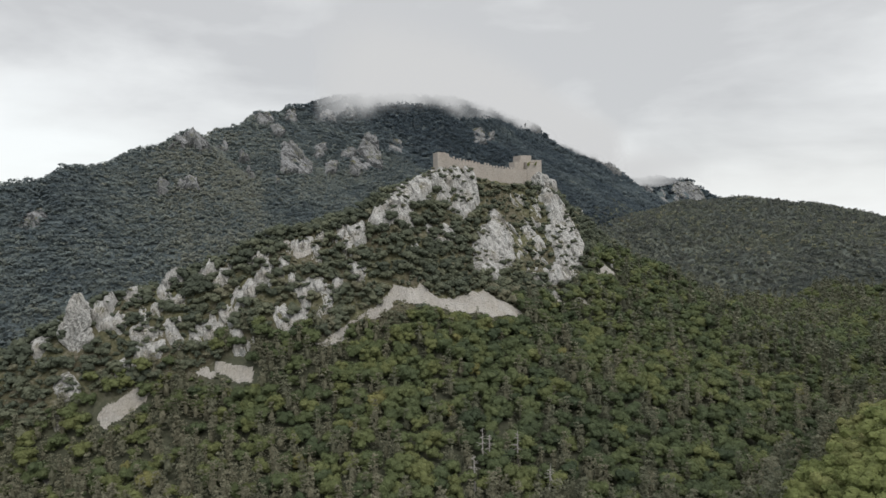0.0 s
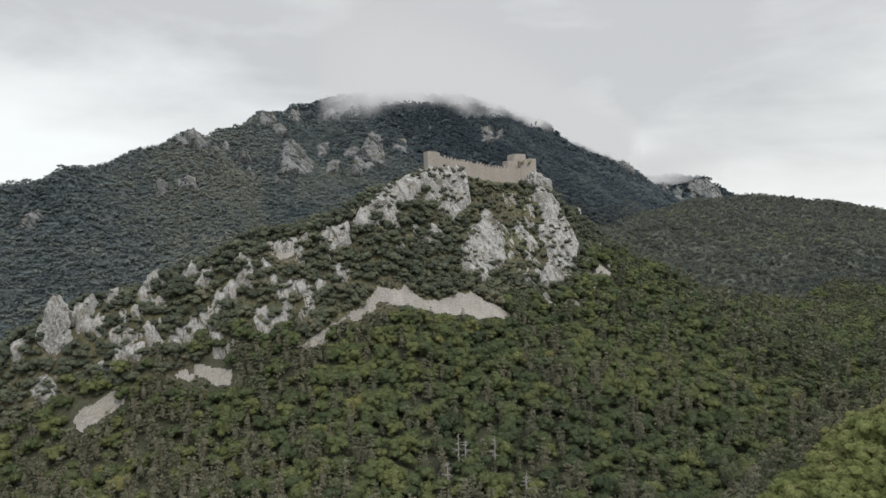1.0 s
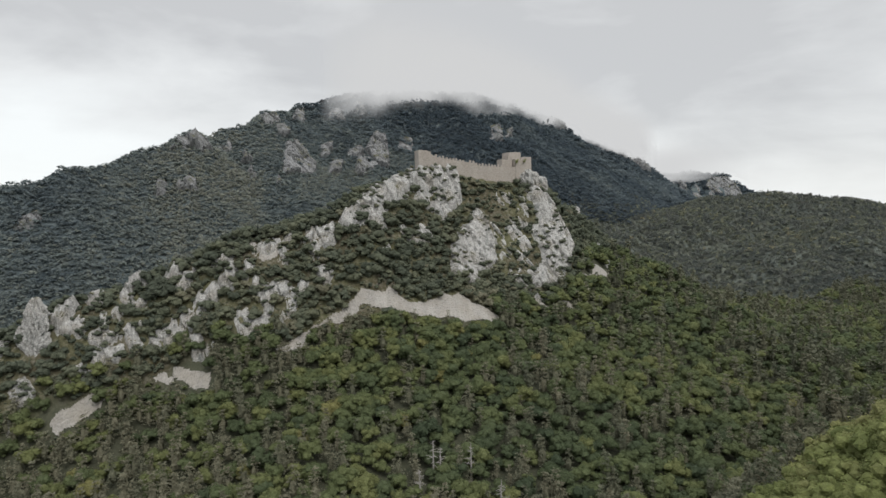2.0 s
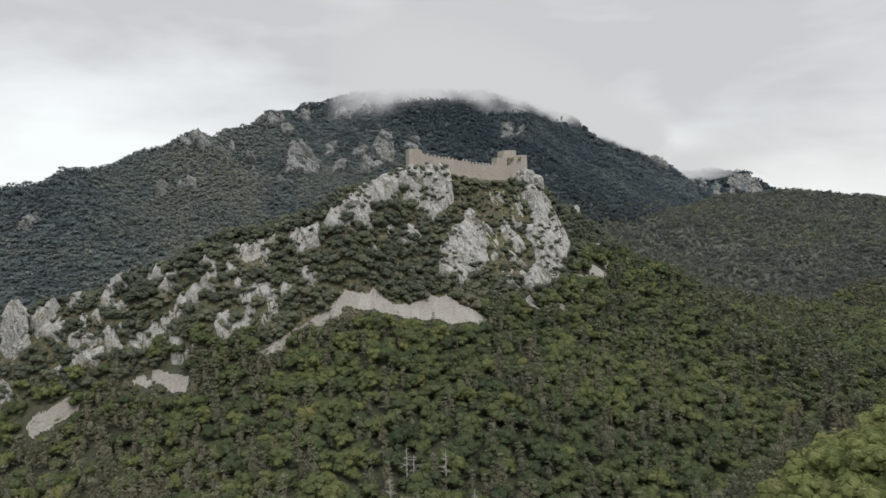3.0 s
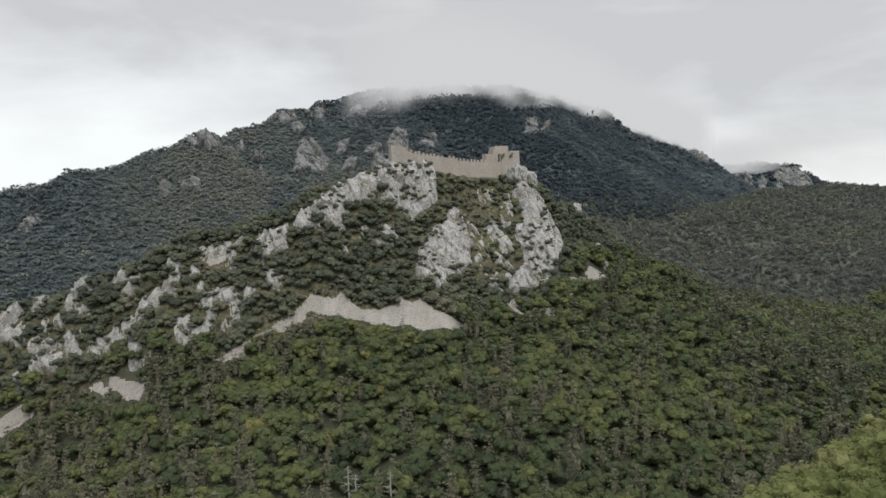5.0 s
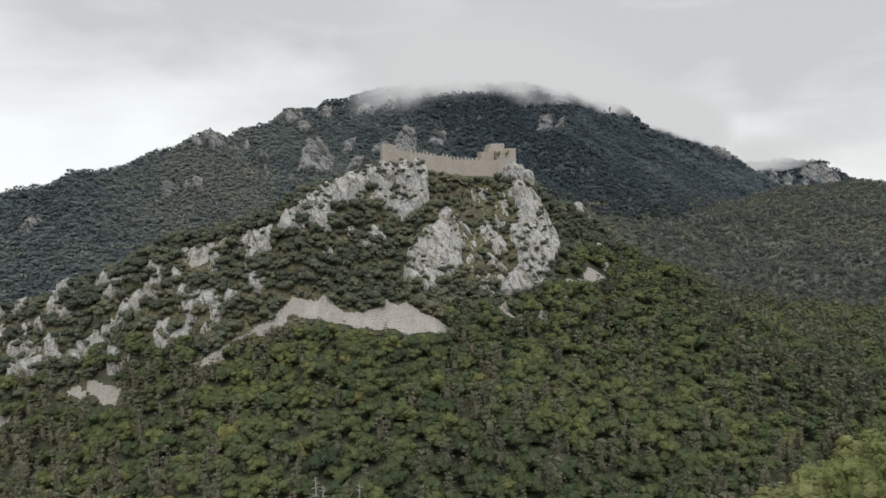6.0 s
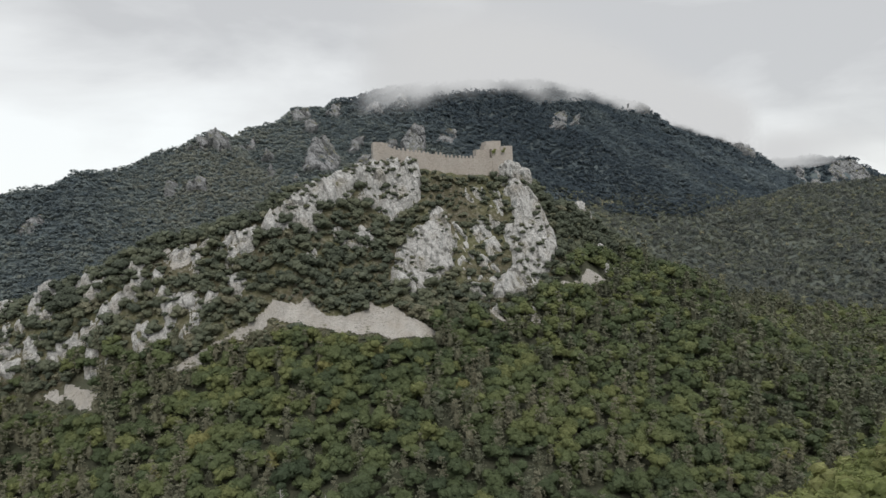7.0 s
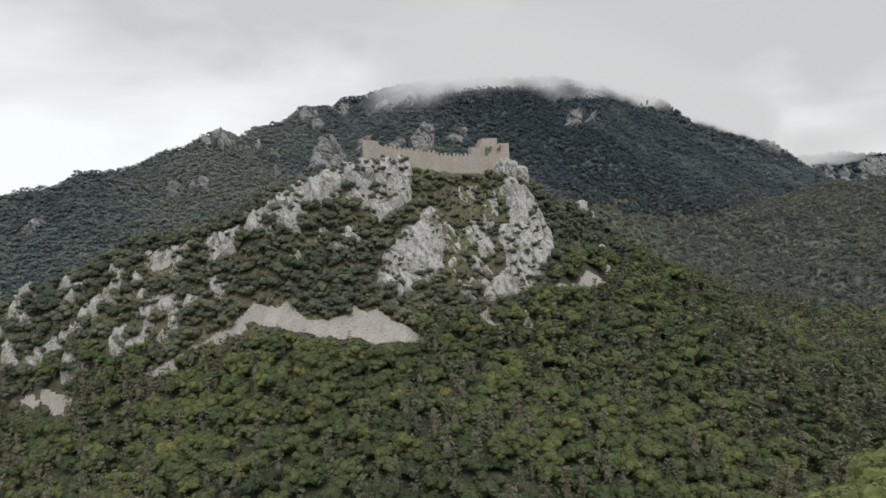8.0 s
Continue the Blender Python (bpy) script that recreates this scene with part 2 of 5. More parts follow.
CREST = [(-323, 122, 46), (-245, 165, 90), (-174, 204, 140), (-150, 220, 157), (-128, 234, 171), (-112, 243, 177), (-93, 254, 183), (-73, 261, 194),
         (-53, 268, 198), (-36, 275.5, 204), (-26, 281, 211), (-11, 299, 219), (0, 315, 222), (26, 330, 218), (54, 345, 215), (66, 356, 205), (80, 382, 202), (99, 388, 185),
         (121, 403, 162), (153, 436, 140)]
SHOULDER = [(89, 357, 172), (119, 377, 171), (142, 345, 153), (175, 380, 139)]
SPUR = [(117, 123, 171.5), (130, 131, 179), (157, 137, 187), (237, 175, 206), (418, 241, 249), (742, 292, 269)]
FAR_HILL = [(156, 781, 162), (226, 814, 191), (306, 830, 219), (378, 827, 222), (456, 810, 214), (500, 790, 203), (576, 741, 175),
            (719, 662, 165)]
MOUNTAIN = [(-1111, 148, 126), (-460, 303, 186), (-255, 377, 226), (-237, 401, 233), (-235, 407, 239), (-226, 433, 241), (-225, 459, 249),
            (-218, 465, 255), (-198, 474, 259), (-195, 480, 266), (-189, 494, 272), (-188, 506, 271), (-186, 522, 264), (-182, 529, 277),
            (-161, 549, 286), (-158, 568, 299), (-148, 594, 303), (-146, 599, 301), (-142, 620, 312), (-129, 631, 314), (-104, 677, 331),
            (-80, 745, 348), (-39, 837, 367), (14, 922, 377), (70, 1025, 379), (137, 1135, 373), (150, 1155, 377), (177, 1194, 356),
            (250, 1267, 339), (365, 1386, 308), (378, 1400, 290), (460, 1485, 245)]
DISTANT = [(428, 1753, 306), (625, 1752, 304), (655, 1738, 296), (680, 1728, 279), (705, 1715, 258), (760, 1680, 222), (885, 1612, 180)]


def height(x, y):
    """The lie of the land, with no rocks on it."""
    x, y = np.asarray(x, float), np.asarray(y, float)
    valley = 117 + 0.2 * np.clip(y - 215, -80, 85) + 0.02 * np.clip(y - 300, 0, 300) + 0.02 * np.abs(x - 110 - 0.55 * (y - 200))
    apron = 134 + 0.5 * (y - 225) - 0.15 * np.maximum(y - 240, 0) - 0.2 * (np.maximum(x, -10) - 30) - 0.08 * np.maximum(-10 - x, 0)
    d, top, side = seg_field(x, y, CREST)
    fall = 0.85 * np.minimum(d, 6) + 1.5 * np.clip(d - 6, 0, 23) + 0.95 * np.maximum(d - 29, 0)      # brow, steep face, foot
    brow = 3.5 * np.clip(1 - d / 14, 0, 1) * np.clip((x - 2) / 10, 0, 1) * np.clip((70 - x) / 10, 0, 1)     # the bank under the castle walls
    hill = top + brow - np.where(side > 0, fall * np.interp(x, (-140, -112), (0.9, 1.0)), 0.8 * d)
    back = np.clip((y - 310) / 50, 0, 1) * np.clip((x - 60) / 40, 0, 1)          # the apron ends behind the castle rock
    z = soft_max(valley, np.minimum(apron, soft_max(hill + 42 - 38 * back, valley, 10)), 8)
    z = soft_max(z, hill, 4)
    d, top, side = seg_field(x, y, SHOULDER)
    z = soft_max(z, top - 0.42 * d, 10)
    d, top, side = seg_field(x, y, SPUR)
    z = soft_max(z, top - 0.88 * d, 6)
    for k in range(len(FAR_HILL) - 1):
        d, top, side = seg_field(x, y, FAR_HILL[k:k + 2])
        z = soft_max(z, top - 0.28 * d, 6)
    for k in range(len(MOUNTAIN) - 1):
        d, top, side = seg_field(x, y, MOUNTAIN[k:k + 2])
        face = top - 0.85 * d + 0.17 * np.maximum(d - 60, 0)
        z = soft_max(z, face, 3)
    d, top, side = seg_field(x, y, DISTANT)
    return soft_max(z, top - 0.7 * d, 20)


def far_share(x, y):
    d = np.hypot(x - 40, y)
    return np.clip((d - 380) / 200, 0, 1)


def land(x, y):
    """The ground as it is built: the lie of the land with its gullies and humps."""
    x, y = np.asarray(x, float), np.asarray(y, float)
    far = far_share(x, y)
    crest = np.minimum(seg_field(x, y, MOUNTAIN)[0], np.minimum(seg_field(x, y, DISTANT)[0], seg_field(x, y, FAR_HILL)[0]))
    far = far * np.clip(crest / 70, 0.25, 1)                        # the skylines keep their line
    return height(x, y) + (1 - far_share(x, y)) * 2.2 * fractal(x, y, 22, 3) + far * (13 * fractal(x, y, 95, 9, 5) + 7 * fractal(x + 0.5 * y, y, 34, 19, 3))


def hill_share(x, y):
    """1 on the rocky castle hill, 0 in the woods."""
    d, top, side = seg_field(x, y, CREST)
    south = np.interp(x, (-170, -112, -70, -38, 0, 20, 35, 60, 80, 110, 150), (22, 24, 28, 34, 40, 46, 50, 46, 24, 9, 0))
    reach = np.where(side > 0, south, np.minimum(30, south)) + 5 * fractal(x, y, 18, 31)
    return np.clip((reach - d) / 5, 0, 1)


def axis(lo, fine_lo, fine_hi, hi, step):
    mid = np.arange(fine_lo, fine_hi, step)
    up, down, k = [fine_hi], [fine_lo - step], step
    while up[-1] < hi:
        k = min(k * 1.045, 90)
        up.append(up[-1] + k)
    k = step
    while down[-1] > lo:
        k = min(k * 1.07, 120)
        down.append(down[-1] - k)
    return np.concatenate([down[::-1], mid, up])


def mesh_from(name, verts, faces, mat, smooth=False, **attrs):
    """A mesh from arrays, all faces with the same number of corners; attrs: a value for each vertex."""
    me = bpy.data.meshes.new(name)
    n, k = len(faces), faces.shape[1]
    me.vertices.add(len(verts))
    me.vertices.foreach_set("co", np.ascontiguousarray(verts, np.float32).ravel())
    me.loops.add(n * k)
    me.loops.foreach_set("vertex_index", np.ascontiguousarray(faces, np.int32).ravel())
    me.polygons.add(n)
    me.polygons.foreach_set("loop_start", np.arange(0, n * k, k, dtype=np.int32))
    me.polygons.foreach_set("use_smooth", np.full(n, smooth))
    me.update(calc_edges=True)
    for key, values in attrs.items():
        me.attributes.new(key, "FLOAT", "POINT").data.foreach_set("value", np.ascontiguousarray(values, np.float32))
    me.materials.append(mat)
    return me


def grid_faces(nx, ny):
    i = np.arange(ny - 1)[:, None] * nx + np.arange(nx - 1)[None]
    return np.stack([i, i + 1, i + nx + 1, i + nx], -1).reshape(-1, 4)


gx = axis(-2600, -150, 200, 2600, 2.4)
gy = axis(-1500, 160, 430, 3900, 2.4)
GX, GY = np.meshgrid(gx, gy)
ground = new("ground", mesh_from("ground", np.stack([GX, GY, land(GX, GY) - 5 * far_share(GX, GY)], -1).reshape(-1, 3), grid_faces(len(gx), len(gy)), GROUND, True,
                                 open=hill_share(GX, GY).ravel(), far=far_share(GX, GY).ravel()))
tagged(ground, "steep wooded valley slopes of earth, grass and leaf litter", "ground", kind="structure")

# Scree runs, in plan
SCREES = [
    [(-49.5, 235.5), (-40.5, 242), (-37, 244.5), (-29.5, 250), (-24.5, 252.5), (-20.5, 256), (-12, 257), (-9, 260), (-2.5, 260.5), (4, 262.5), (9, 268.5), (8.5, 271), (14.5, 272.5), (16.5, 275.5), (23, 274.5), (33.5, 274), (31, 269), (20.5, 264), (12, 261), (0, 255.5), (-9, 251), (-17, 253), (-20, 252), (-21, 250.5), (-25, 247.5), (-30, 248), (-36, 244), (-36.5, 238), (-44.5, 236.5)],
    [(-89, 228.5), (-87, 230), (-83, 231.5), (-77.5, 231), (-73, 230.5), (-68.5, 230), (-67.5, 226), (-72.5, 226.5), (-77, 228), (-82, 228.5), (-86, 228)],
    [(-115, 212), (-115, 213.5), (-114, 215), (-111.5, 217), (-108.5, 219), (-104.5, 220.5), (-101.5, 221.5), (-102, 219), (-105.5, 216), (-108.5, 214), (-110.5, 212.5), (-111.5, 210.5)],
    [(-61, 255), (-59, 257.5), (-56, 259), (-52, 261), (-49, 261), (-52.5, 257.5), (-55, 256)],
    [(-65.5, 260.5), (-62, 260.5), (-60.5, 258.5), (-63.5, 257.5)],
    [(48, 295.5), (51.5, 295.5), (54, 294), (55.5, 292), (50.5, 293)],
    [(62.5, 298), (65, 301.5), (67.5, 300), (65.5, 296)],
    [(72, 316), (79, 331), (84, 343), (90, 347), (95, 343), (88, 338), (80, 326)],
]


def inside(x, y, ring):
    hit = np.zeros(np.shape(x), bool)
    for (ax, ay), (bx, by) in zip(ring, ring[1:] + ring[:1]):
        if ay != by:
            hit ^= ((ay > y) != (by > y)) & (x < (bx - ax) * (y - ay) / (by - ay) + ax)
    return hit


def on_scree(x, y):
    wx, wy = x + 1.6 * fractal(x, y, 5, 51, 3), y + 1.6 * fractal(x, y, 5, 61, 3)
    return np.any([inside(wx, wy, r) for r in SCREES], axis=0)


def build_scree(ring):
    xs = np.arange(min(p[0] for p in ring) - 3, max(p[0] for p in ring) + 3, 0.4)
    ys = np.arange(min(p[1] for p in ring) - 3, max(p[1] for p in ring) + 3, 0.4)
    X, Y = np.meshgrid(xs, ys)
    wx, wy = X + 1.6 * fractal(X, Y, 5, 51, 3), Y + 1.6 * fractal(X, Y, 5, 61, 3)
    keep = inside(wx, wy, ring).ravel()
    Z = land(X, Y) + 0.45 + 0.5 * fractal(X, Y, 6, 71, 4) + 0.22 * np.random.rand(*X.shape)
    f = grid_faces(len(xs), len(ys))
    f = f[keep[f].all(1)]
    used, f = np.unique(f, return_inverse=True)
    v = np.stack([X + np.random.uniform(-0.2, 0.2, X.shape), Y + np.random.uniform(-0.2, 0.2, Y.shape), Z], -1).reshape(-1, 3)[used]
    ob = new("scree", mesh_from("scree", v, f.reshape(-1, 4), SCREE))
    return tagged(ob, "pale grey limestone scree run below the rocky hillside", "scree", "scree runs", "stuff")


for ring in SCREES:
    build_scree(ring)


# ---- rocks ----
from mathutils.bvhtree import BVHTree


def rock_mesh(name, w, d, h, seed, mat, fine=4, lean=0.0, lobes=4):
    """A weathered, blocky outcrop of a few masses: w wide, d deep, h high over its middle, broken by cracks."""
    r = np.random.default_rng(seed)
    off = Vector((seed * 7.31, seed * 3.17, seed * 1.93))
    bm = bmesh.new()
    if lobes > 5:                                                   # a broken face: many upright blocks side by side
        masses = [(r.uniform(-0.42, 0.42), r.uniform(-0.25, 0.25), r.uniform(-0.5, 0.5), r.uniform(0.3, 0.62)) for k in range(lobes)]
    else:
        masses = [(0, 0, 0, 1.0)] + [(r.uniform(-0.5, 0.5), r.uniform(-0.3, 0.3), r.uniform(-0.45, 0.3), r.uniform(0.4, 0.7)) for k in range(lobes)]
    for mx, my, mz, k in masses:
        made = bmesh.ops.create_icosphere(bm, subdivisions=fine if k > 0.5 else fine - 1, radius=1)["verts"]
        a, b, c = 0.5 * w * k * r.uniform(0.75, 1.0), 0.5 * d * k, h * k * r.uniform(0.8, 1.0)
        for v in made:
            p = v.co.copy()
            p *= max(abs(p.x), abs(p.y), abs(p.z)) ** -0.4        # blockier than a ball
            p = Vector((p.x * a + mx * w, p.y * b + my * d, p.z * c + mz * h))
            q = Vector((p.x, p.y, p.z * 0.75 + 0.35 * p.x)) + off
            dist, spots = noise.voronoi(q * 0.30)
            block = math.sin(spots[0].x * 127.1 + spots[0].y * 311.7 + spots[0].z * 74.7)
            dist2, spots2 = noise.voronoi(q * 0.8)
            chip = math.sin(spots2[0].x * 97.1 + spots2[0].y * 211.7 + spots2[0].z * 54.7)
            swell = noise.fractal(q * 0.16, 0.9, 2.0, 4)
            rib = abs(noise.noise(Vector((q.x * 0.75, q.y * 0.75, q.z * 0.2))))
            step = 0.55 * block + 0.28 * chip + 1.1 * swell - 1.1 * rib - 0.5 * max(0, 0.1 - (dist[1] - dist[0])) / 0.1
            way = v.co.normalized()
            step *= min(1.0, 0.09 * min(w, 2 * h) + 0.1) * (0.6 + 0.05 * w)
            p += Vector((way.x * step, way.y * step, way.z * step * 0.7))
            v.co = p + Vector((lean * p.z, 0, 0))
    me = bpy.data.meshes.new(name)
    bm.to_mesh(me)
    bm.free()
    me.materials.append(mat)
    return me


ROCKS = []


def rock(x, y, w, h, d=None, name="rock_outcrop", label="pale grey weathered limestone outcrop among dark shrubs", group="hillside outcrops",
         mat=None, turn=None, fine=4, sink=0.35, lean=0.0, back=-28, lobes=4):
    """Sets an outcrop into the slope at x, y; h is its height over the ground at its middle."""
    k = len(ROCKS) + 1
    d = d or 0.6 * w
    ob = new(name, rock_mesh(name, w, d, h, k, mat or STONE, fine, lean, lobes))
    ob.location = (x, y, float(land(x, y)) - sink * h)
    ob.rotation_euler = (radians(back), 0, radians(28 + 24 * (wave(k * 3.1, 0.5, 1, 5) - 0.5) if turn is None else turn))
    ROCKS.append((x, y, w, d))
    return tagged(ob, label, "rock", group)


def cells(u, v, size, seed):
    """Broken blocks of about that size: a number from 0 to 1 for each block, and how near its joints lie (0 at a joint)."""
    u, v = u / size, v / size
    iu, iv = np.floor(u), np.floor(v)
    first, second, block = np.full(u.shape, 9.0), np.full(u.shape, 9.0), np.zeros(u.shape)
    for du in (-1, 0, 1):
        for dv in (-1, 0, 1):
            cu, cv = iu + du, iv + dv
            d = np.hypot(cu + lattice(cu, cv, seed) - u, cv + lattice(cu, cv, seed + 1) - v)
            nearer = d < first
            second = np.where(nearer, first, np.minimum(second, d))
            block = np.where(nearer, lattice(cu, cv, seed + 2), block)
            first = np.minimum(first, d)
    return block, second - first


def depth_in(x, y, ring):
    """How far inside a ring a place lies, below 0 outside it."""
    best = np.full(np.shape(x), 1e9)
    for (ax, ay), (bx, by) in zip(ring, ring[1:] + ring[:1]):
        dx, dy = bx - ax, by - ay
        k = np.clip(((x - ax) * dx + (y - ay) * dy) / max(dx * dx + dy * dy, 1e-6), 0, 1)
        best = np.minimum(best, np.hypot(x - ax - k * dx, y - ay - k * dy))
    return np.where(inside(x, y, ring), best, -best)


RINGS = []


def crag(ring, proud=1.1, rise=0.0, name="rock_outcrop", label="pale grey fractured limestone outcrop among dark shrubs", group="hillside outcrops",
         mat=None, step=0.4, scale=1.0):
    """Bare rock breaking out of the slope within a ring in plan: blocks, joints and upright ribs, standing `proud` of the ground and `rise` higher."""
    seed = 40 + 7 * len(RINGS)
    xs, ys = np.array([p[0] for p in ring]), np.array([p[1] for p in ring])
    x, y, m = xs.mean(), ys.mean(), 2.0 * scale
    e = 4.0 * scale
    gx, gy = float(height(x + e, y) - height(x - e, y)), float(height(x, y + e) - height(x, y - e))
    g = max(math.hypot(gx, gy), 1e-3)
    ux, uy = gx / g, gy / g                                          # uphill in plan
    X, Y = np.meshgrid(np.arange(xs.min() - m, xs.max() + m, step), np.arange(ys.min() - m, ys.max() + m, step))
    base = land(X, Y)
    along = X * uy - Y * ux
    q = scale ** 0.8
    wx, wy = X + 1.5 * q * fractal(X, Y, 4.0 * q, seed, 3), Y + 1.5 * q * fractal(X, Y, 4.0 * q, seed + 9, 3)
    body = np.clip(0.85 + depth_in(wx, wy, ring) / (1.3 * q), -0.8, 1.0)
    big, joint = cells(along + 0.3 * base, 0.42 * base, 3.6 * q, seed + 20)
    small, crack = cells(along + 0.2 * base, 0.4 * base, 1.3 * q, seed + 30)
    rib = np.abs(2 * wave(along + 0.15 * base, 0.22 * base, 2.0 * q, seed + 40) - 1)
    relief = 1.9 * (big - 0.5) + 0.55 * (small - 0.5) - 0.9 * np.clip(1 - joint / 0.10, 0, 1) - 0.25 * np.clip(1 - crack / 0.15, 0, 1) + 0.8 * (0.45 - rib)
    relief = relief * (1.6 if mat else 1.0)
    out = body * proud * (0.8 + 1.0 * fractal(along, base, 8 * q, seed + 50, 3)) + q * relief * np.clip(body + 0.3, 0, 1)
    P = np.stack([X - ux * out * 0.85 - x, Y - uy * out * 0.85 - y, base + 0.5 * out + rise * np.clip(body, 0, 1) * (0.75 + 0.5 * big) - float(land(x, y))], -1)
    f = grid_faces(X.shape[1], X.shape[0])
    f = f[(body.ravel()[f] > -0.7).all(1)]
    used, f = np.unique(f, return_inverse=True)
    ob = new(name, mesh_from(name, P.reshape(-1, 3)[used], f.reshape(-1, 4), mat or STONE))
    ob.location = (x, y, float(land(x, y)))
    RINGS.append(ring)
    return tagged(ob, label, "rock", group)


def near_rock(x, y, margin=0.0):
    """Whether bare rock lies at a place, or within that margin of it."""
    hit = np.zeros(np.shape(x), bool)
    for rx, ry, w, d in ROCKS:
        hit |= np.hypot(x - rx, y - ry) < 0.42 * w + margin
    for ring in RINGS:
        ax, ay = np.array(ring).min(0) - 6
        bx, by = np.array(ring).max(0) + 6
        m = (x > ax) & (x < bx) & (y > ay) & (y < by)
        if m.any():
            hit[m] |= depth_in(x[m], y[m], ring) > -margin
    return hit


def needle(x, y, foot, widths, thick, turn):
    """A rock needle whose width changes with its height, as (height, half width, offset) rows, of upright cracked slabs."""
    hs = np.linspace(widths[0][0], widths[-1][0], 64)
    half, shift = [np.interp(hs, [w[0] for w in widths], [w[k] for w in widths]) for k in (1, 2)]
    a = np.linspace(0, 2 * math.pi, 73)[:-1]
    A, H = np.meshgrid(a, hs)
    box = np.maximum(np.abs(np.cos(A)), np.abs(np.sin(A))) ** -0.55
    U, V = half[:, None] * np.cos(A) * box, thick * (half / half.max() * 0.7 + 0.3)[:, None] * np.sin(A) * box
    big, joint = cells(U * 1.6 + 0.3 * H + V, 0.5 * H, 2.6, 811)
    small, crack = cells(U * 1.6 + V, 0.7 * H, 1.1, 821)
    grow = 1 + 0.34 * (big - 0.5) + 0.16 * (small - 0.5) - 0.22 * np.clip(1 - joint / 0.14, 0, 1) - 0.08 * np.clip(1 - crack / 0.15, 0, 1) + 0.55 * fractal(U + 3 * V, H, 7, 831, 4)
    P = np.stack([shift[:, None] + U * grow, V * grow, H + 1.8 * (big - 0.5) * np.clip(H / 12, 0, 1)], -1).reshape(-1, 3)
    i = np.arange(63)[:, None] * 72 + np.arange(72)[None]
    j = np.arange(63)[:, None] * 72 + (np.arange(72) + 1)[None] % 72
    f = np.stack([i, j, j + 72, i + 72], -1).reshape(-1, 4)
    ob = new("rock_pinnacle", mesh_from("rock_pinnacle", P, f, STONE))
    ob.location, ob.rotation_euler = (x, y, foot), (0, 0, radians(turn))
    ROCKS.append((x, y, 9, 6))
    return tagged(ob, "tall pale limestone needle standing on the ridge", "rock", "ridge rocks")


# The pinnacle on the ridge
needle(-128.0, 225.5, 151.5, [(0, 2.2, 0.6), (5, 3.0, 0.5), (11, 4.9, -0.3), (15, 4.8, 0.1), (20, 3.6, 0.5), (23.5, 2.4, 0.2), (25.5, 1.3, 0.1), (26, 0.3, 0.1)], 2.8, 28)
# Crags on the crest and outcrops on the face of the castle hill, then the cliffs
crag([(-141, 220.5), (-142, 223.5), (-140, 225), (-138.5, 225), (-138.5, 222), (-139.5, 219.5)])
crag([(-130.5, 212.5), (-130.5, 214.5), (-129.5, 217), (-127.5, 217.5), (-123.5, 216.5), (-122.5, 215), (-124, 212.5), (-126.5, 212.5)])
crag([(-128.5, 208.5), (-128, 210), (-126, 209)])
crag([(-126, 200.5), (-125.5, 203), (-123, 203.5), (-122, 201), (-124, 199.5)])
crag([(-125.5, 231.5), (-126.5, 235), (-124.5, 236), (-121, 238), (-120.5, 237.5), (-120.5, 233), (-122.5, 229.5)], rise=3.2)
crag([(-117.5, 239.5), (-116.5, 241), (-114, 242), (-113.5, 242.5), (-115, 239)], rise=4.1)
crag([(-108, 243.5), (-108, 245.5), (-106, 247), (-103, 242), (-103.5, 240)], rise=1.4)
crag([(-104.5, 247), (-102.5, 248.5), (-100.5, 249.5), (-101, 248.5), (-103.5, 247)], rise=4.4)
crag([(-95.5, 252.5), (-93, 254), (-90.5, 255), (-89, 251.5), (-93, 252)], rise=3.0)
crag([(-113, 230.5), (-111, 234), (-110.5, 237), (-108.5, 236), (-107.5, 233.5), (-102.5, 233.5), (-103.5, 232), (-108.5, 231)])
crag([(-102.5, 233), (-102.5, 234.5), (-100, 236.5), (-96, 234), (-96.5, 232.5)])
crag([(-108, 225.5), (-108.5, 228.5), (-106, 230.5), (-101.5, 231.5), (-101, 229.5), (-105, 227.5), (-106, 225.5)])
crag([(-97.5, 237), (-96.5, 239), (-94.5, 238), (-96, 237)])
crag([(-93, 233.5), (-92.5, 236), (-90, 237.5), (-89, 234.5)])
crag([(-88, 236.5), (-89, 238.5), (-88.5, 241), (-86, 239.5), (-83.5, 237.5), (-83.5, 235.5)])
crag([(-84, 238.5), (-83, 241), (-80.5, 242.5), (-80, 245), (-79, 246.5), (-76, 247), (-74.5, 244.5), (-76, 243), (-76.5, 241), (-80.5, 239)])
crag([(-75.5, 246.5), (-74, 248), (-72, 246), (-73.5, 245)])
crag([(-71.5, 249), (-70.5, 252), (-69, 253.5), (-67, 252), (-66.5, 248), (-69.5, 248)])
crag([(-75.5, 251.5), (-74.5, 253.5), (-72, 256), (-70.5, 258), (-70, 255.5), (-71.5, 253.5), (-73.5, 251.5)])
crag([(-78, 235), (-79.5, 237.5), (-76, 237.5), (-74, 236), (-70.5, 235.5), (-72.5, 234)])
crag([(-63, 240.5), (-61, 242.5), (-57.5, 241.5), (-52.5, 244.5), (-50.5, 242), (-57, 239), (-60.5, 239)])
crag([(-56.5, 249), (-54.5, 251.5), (-50.5, 252.5), (-46, 253), (-44.5, 251), (-48.5, 250), (-51.5, 248.5), (-52, 244.5), (-55, 245)])
crag([(-46.5, 248), (-44.5, 250.5), (-42, 247.5), (-43, 245.5), (-47, 244)])
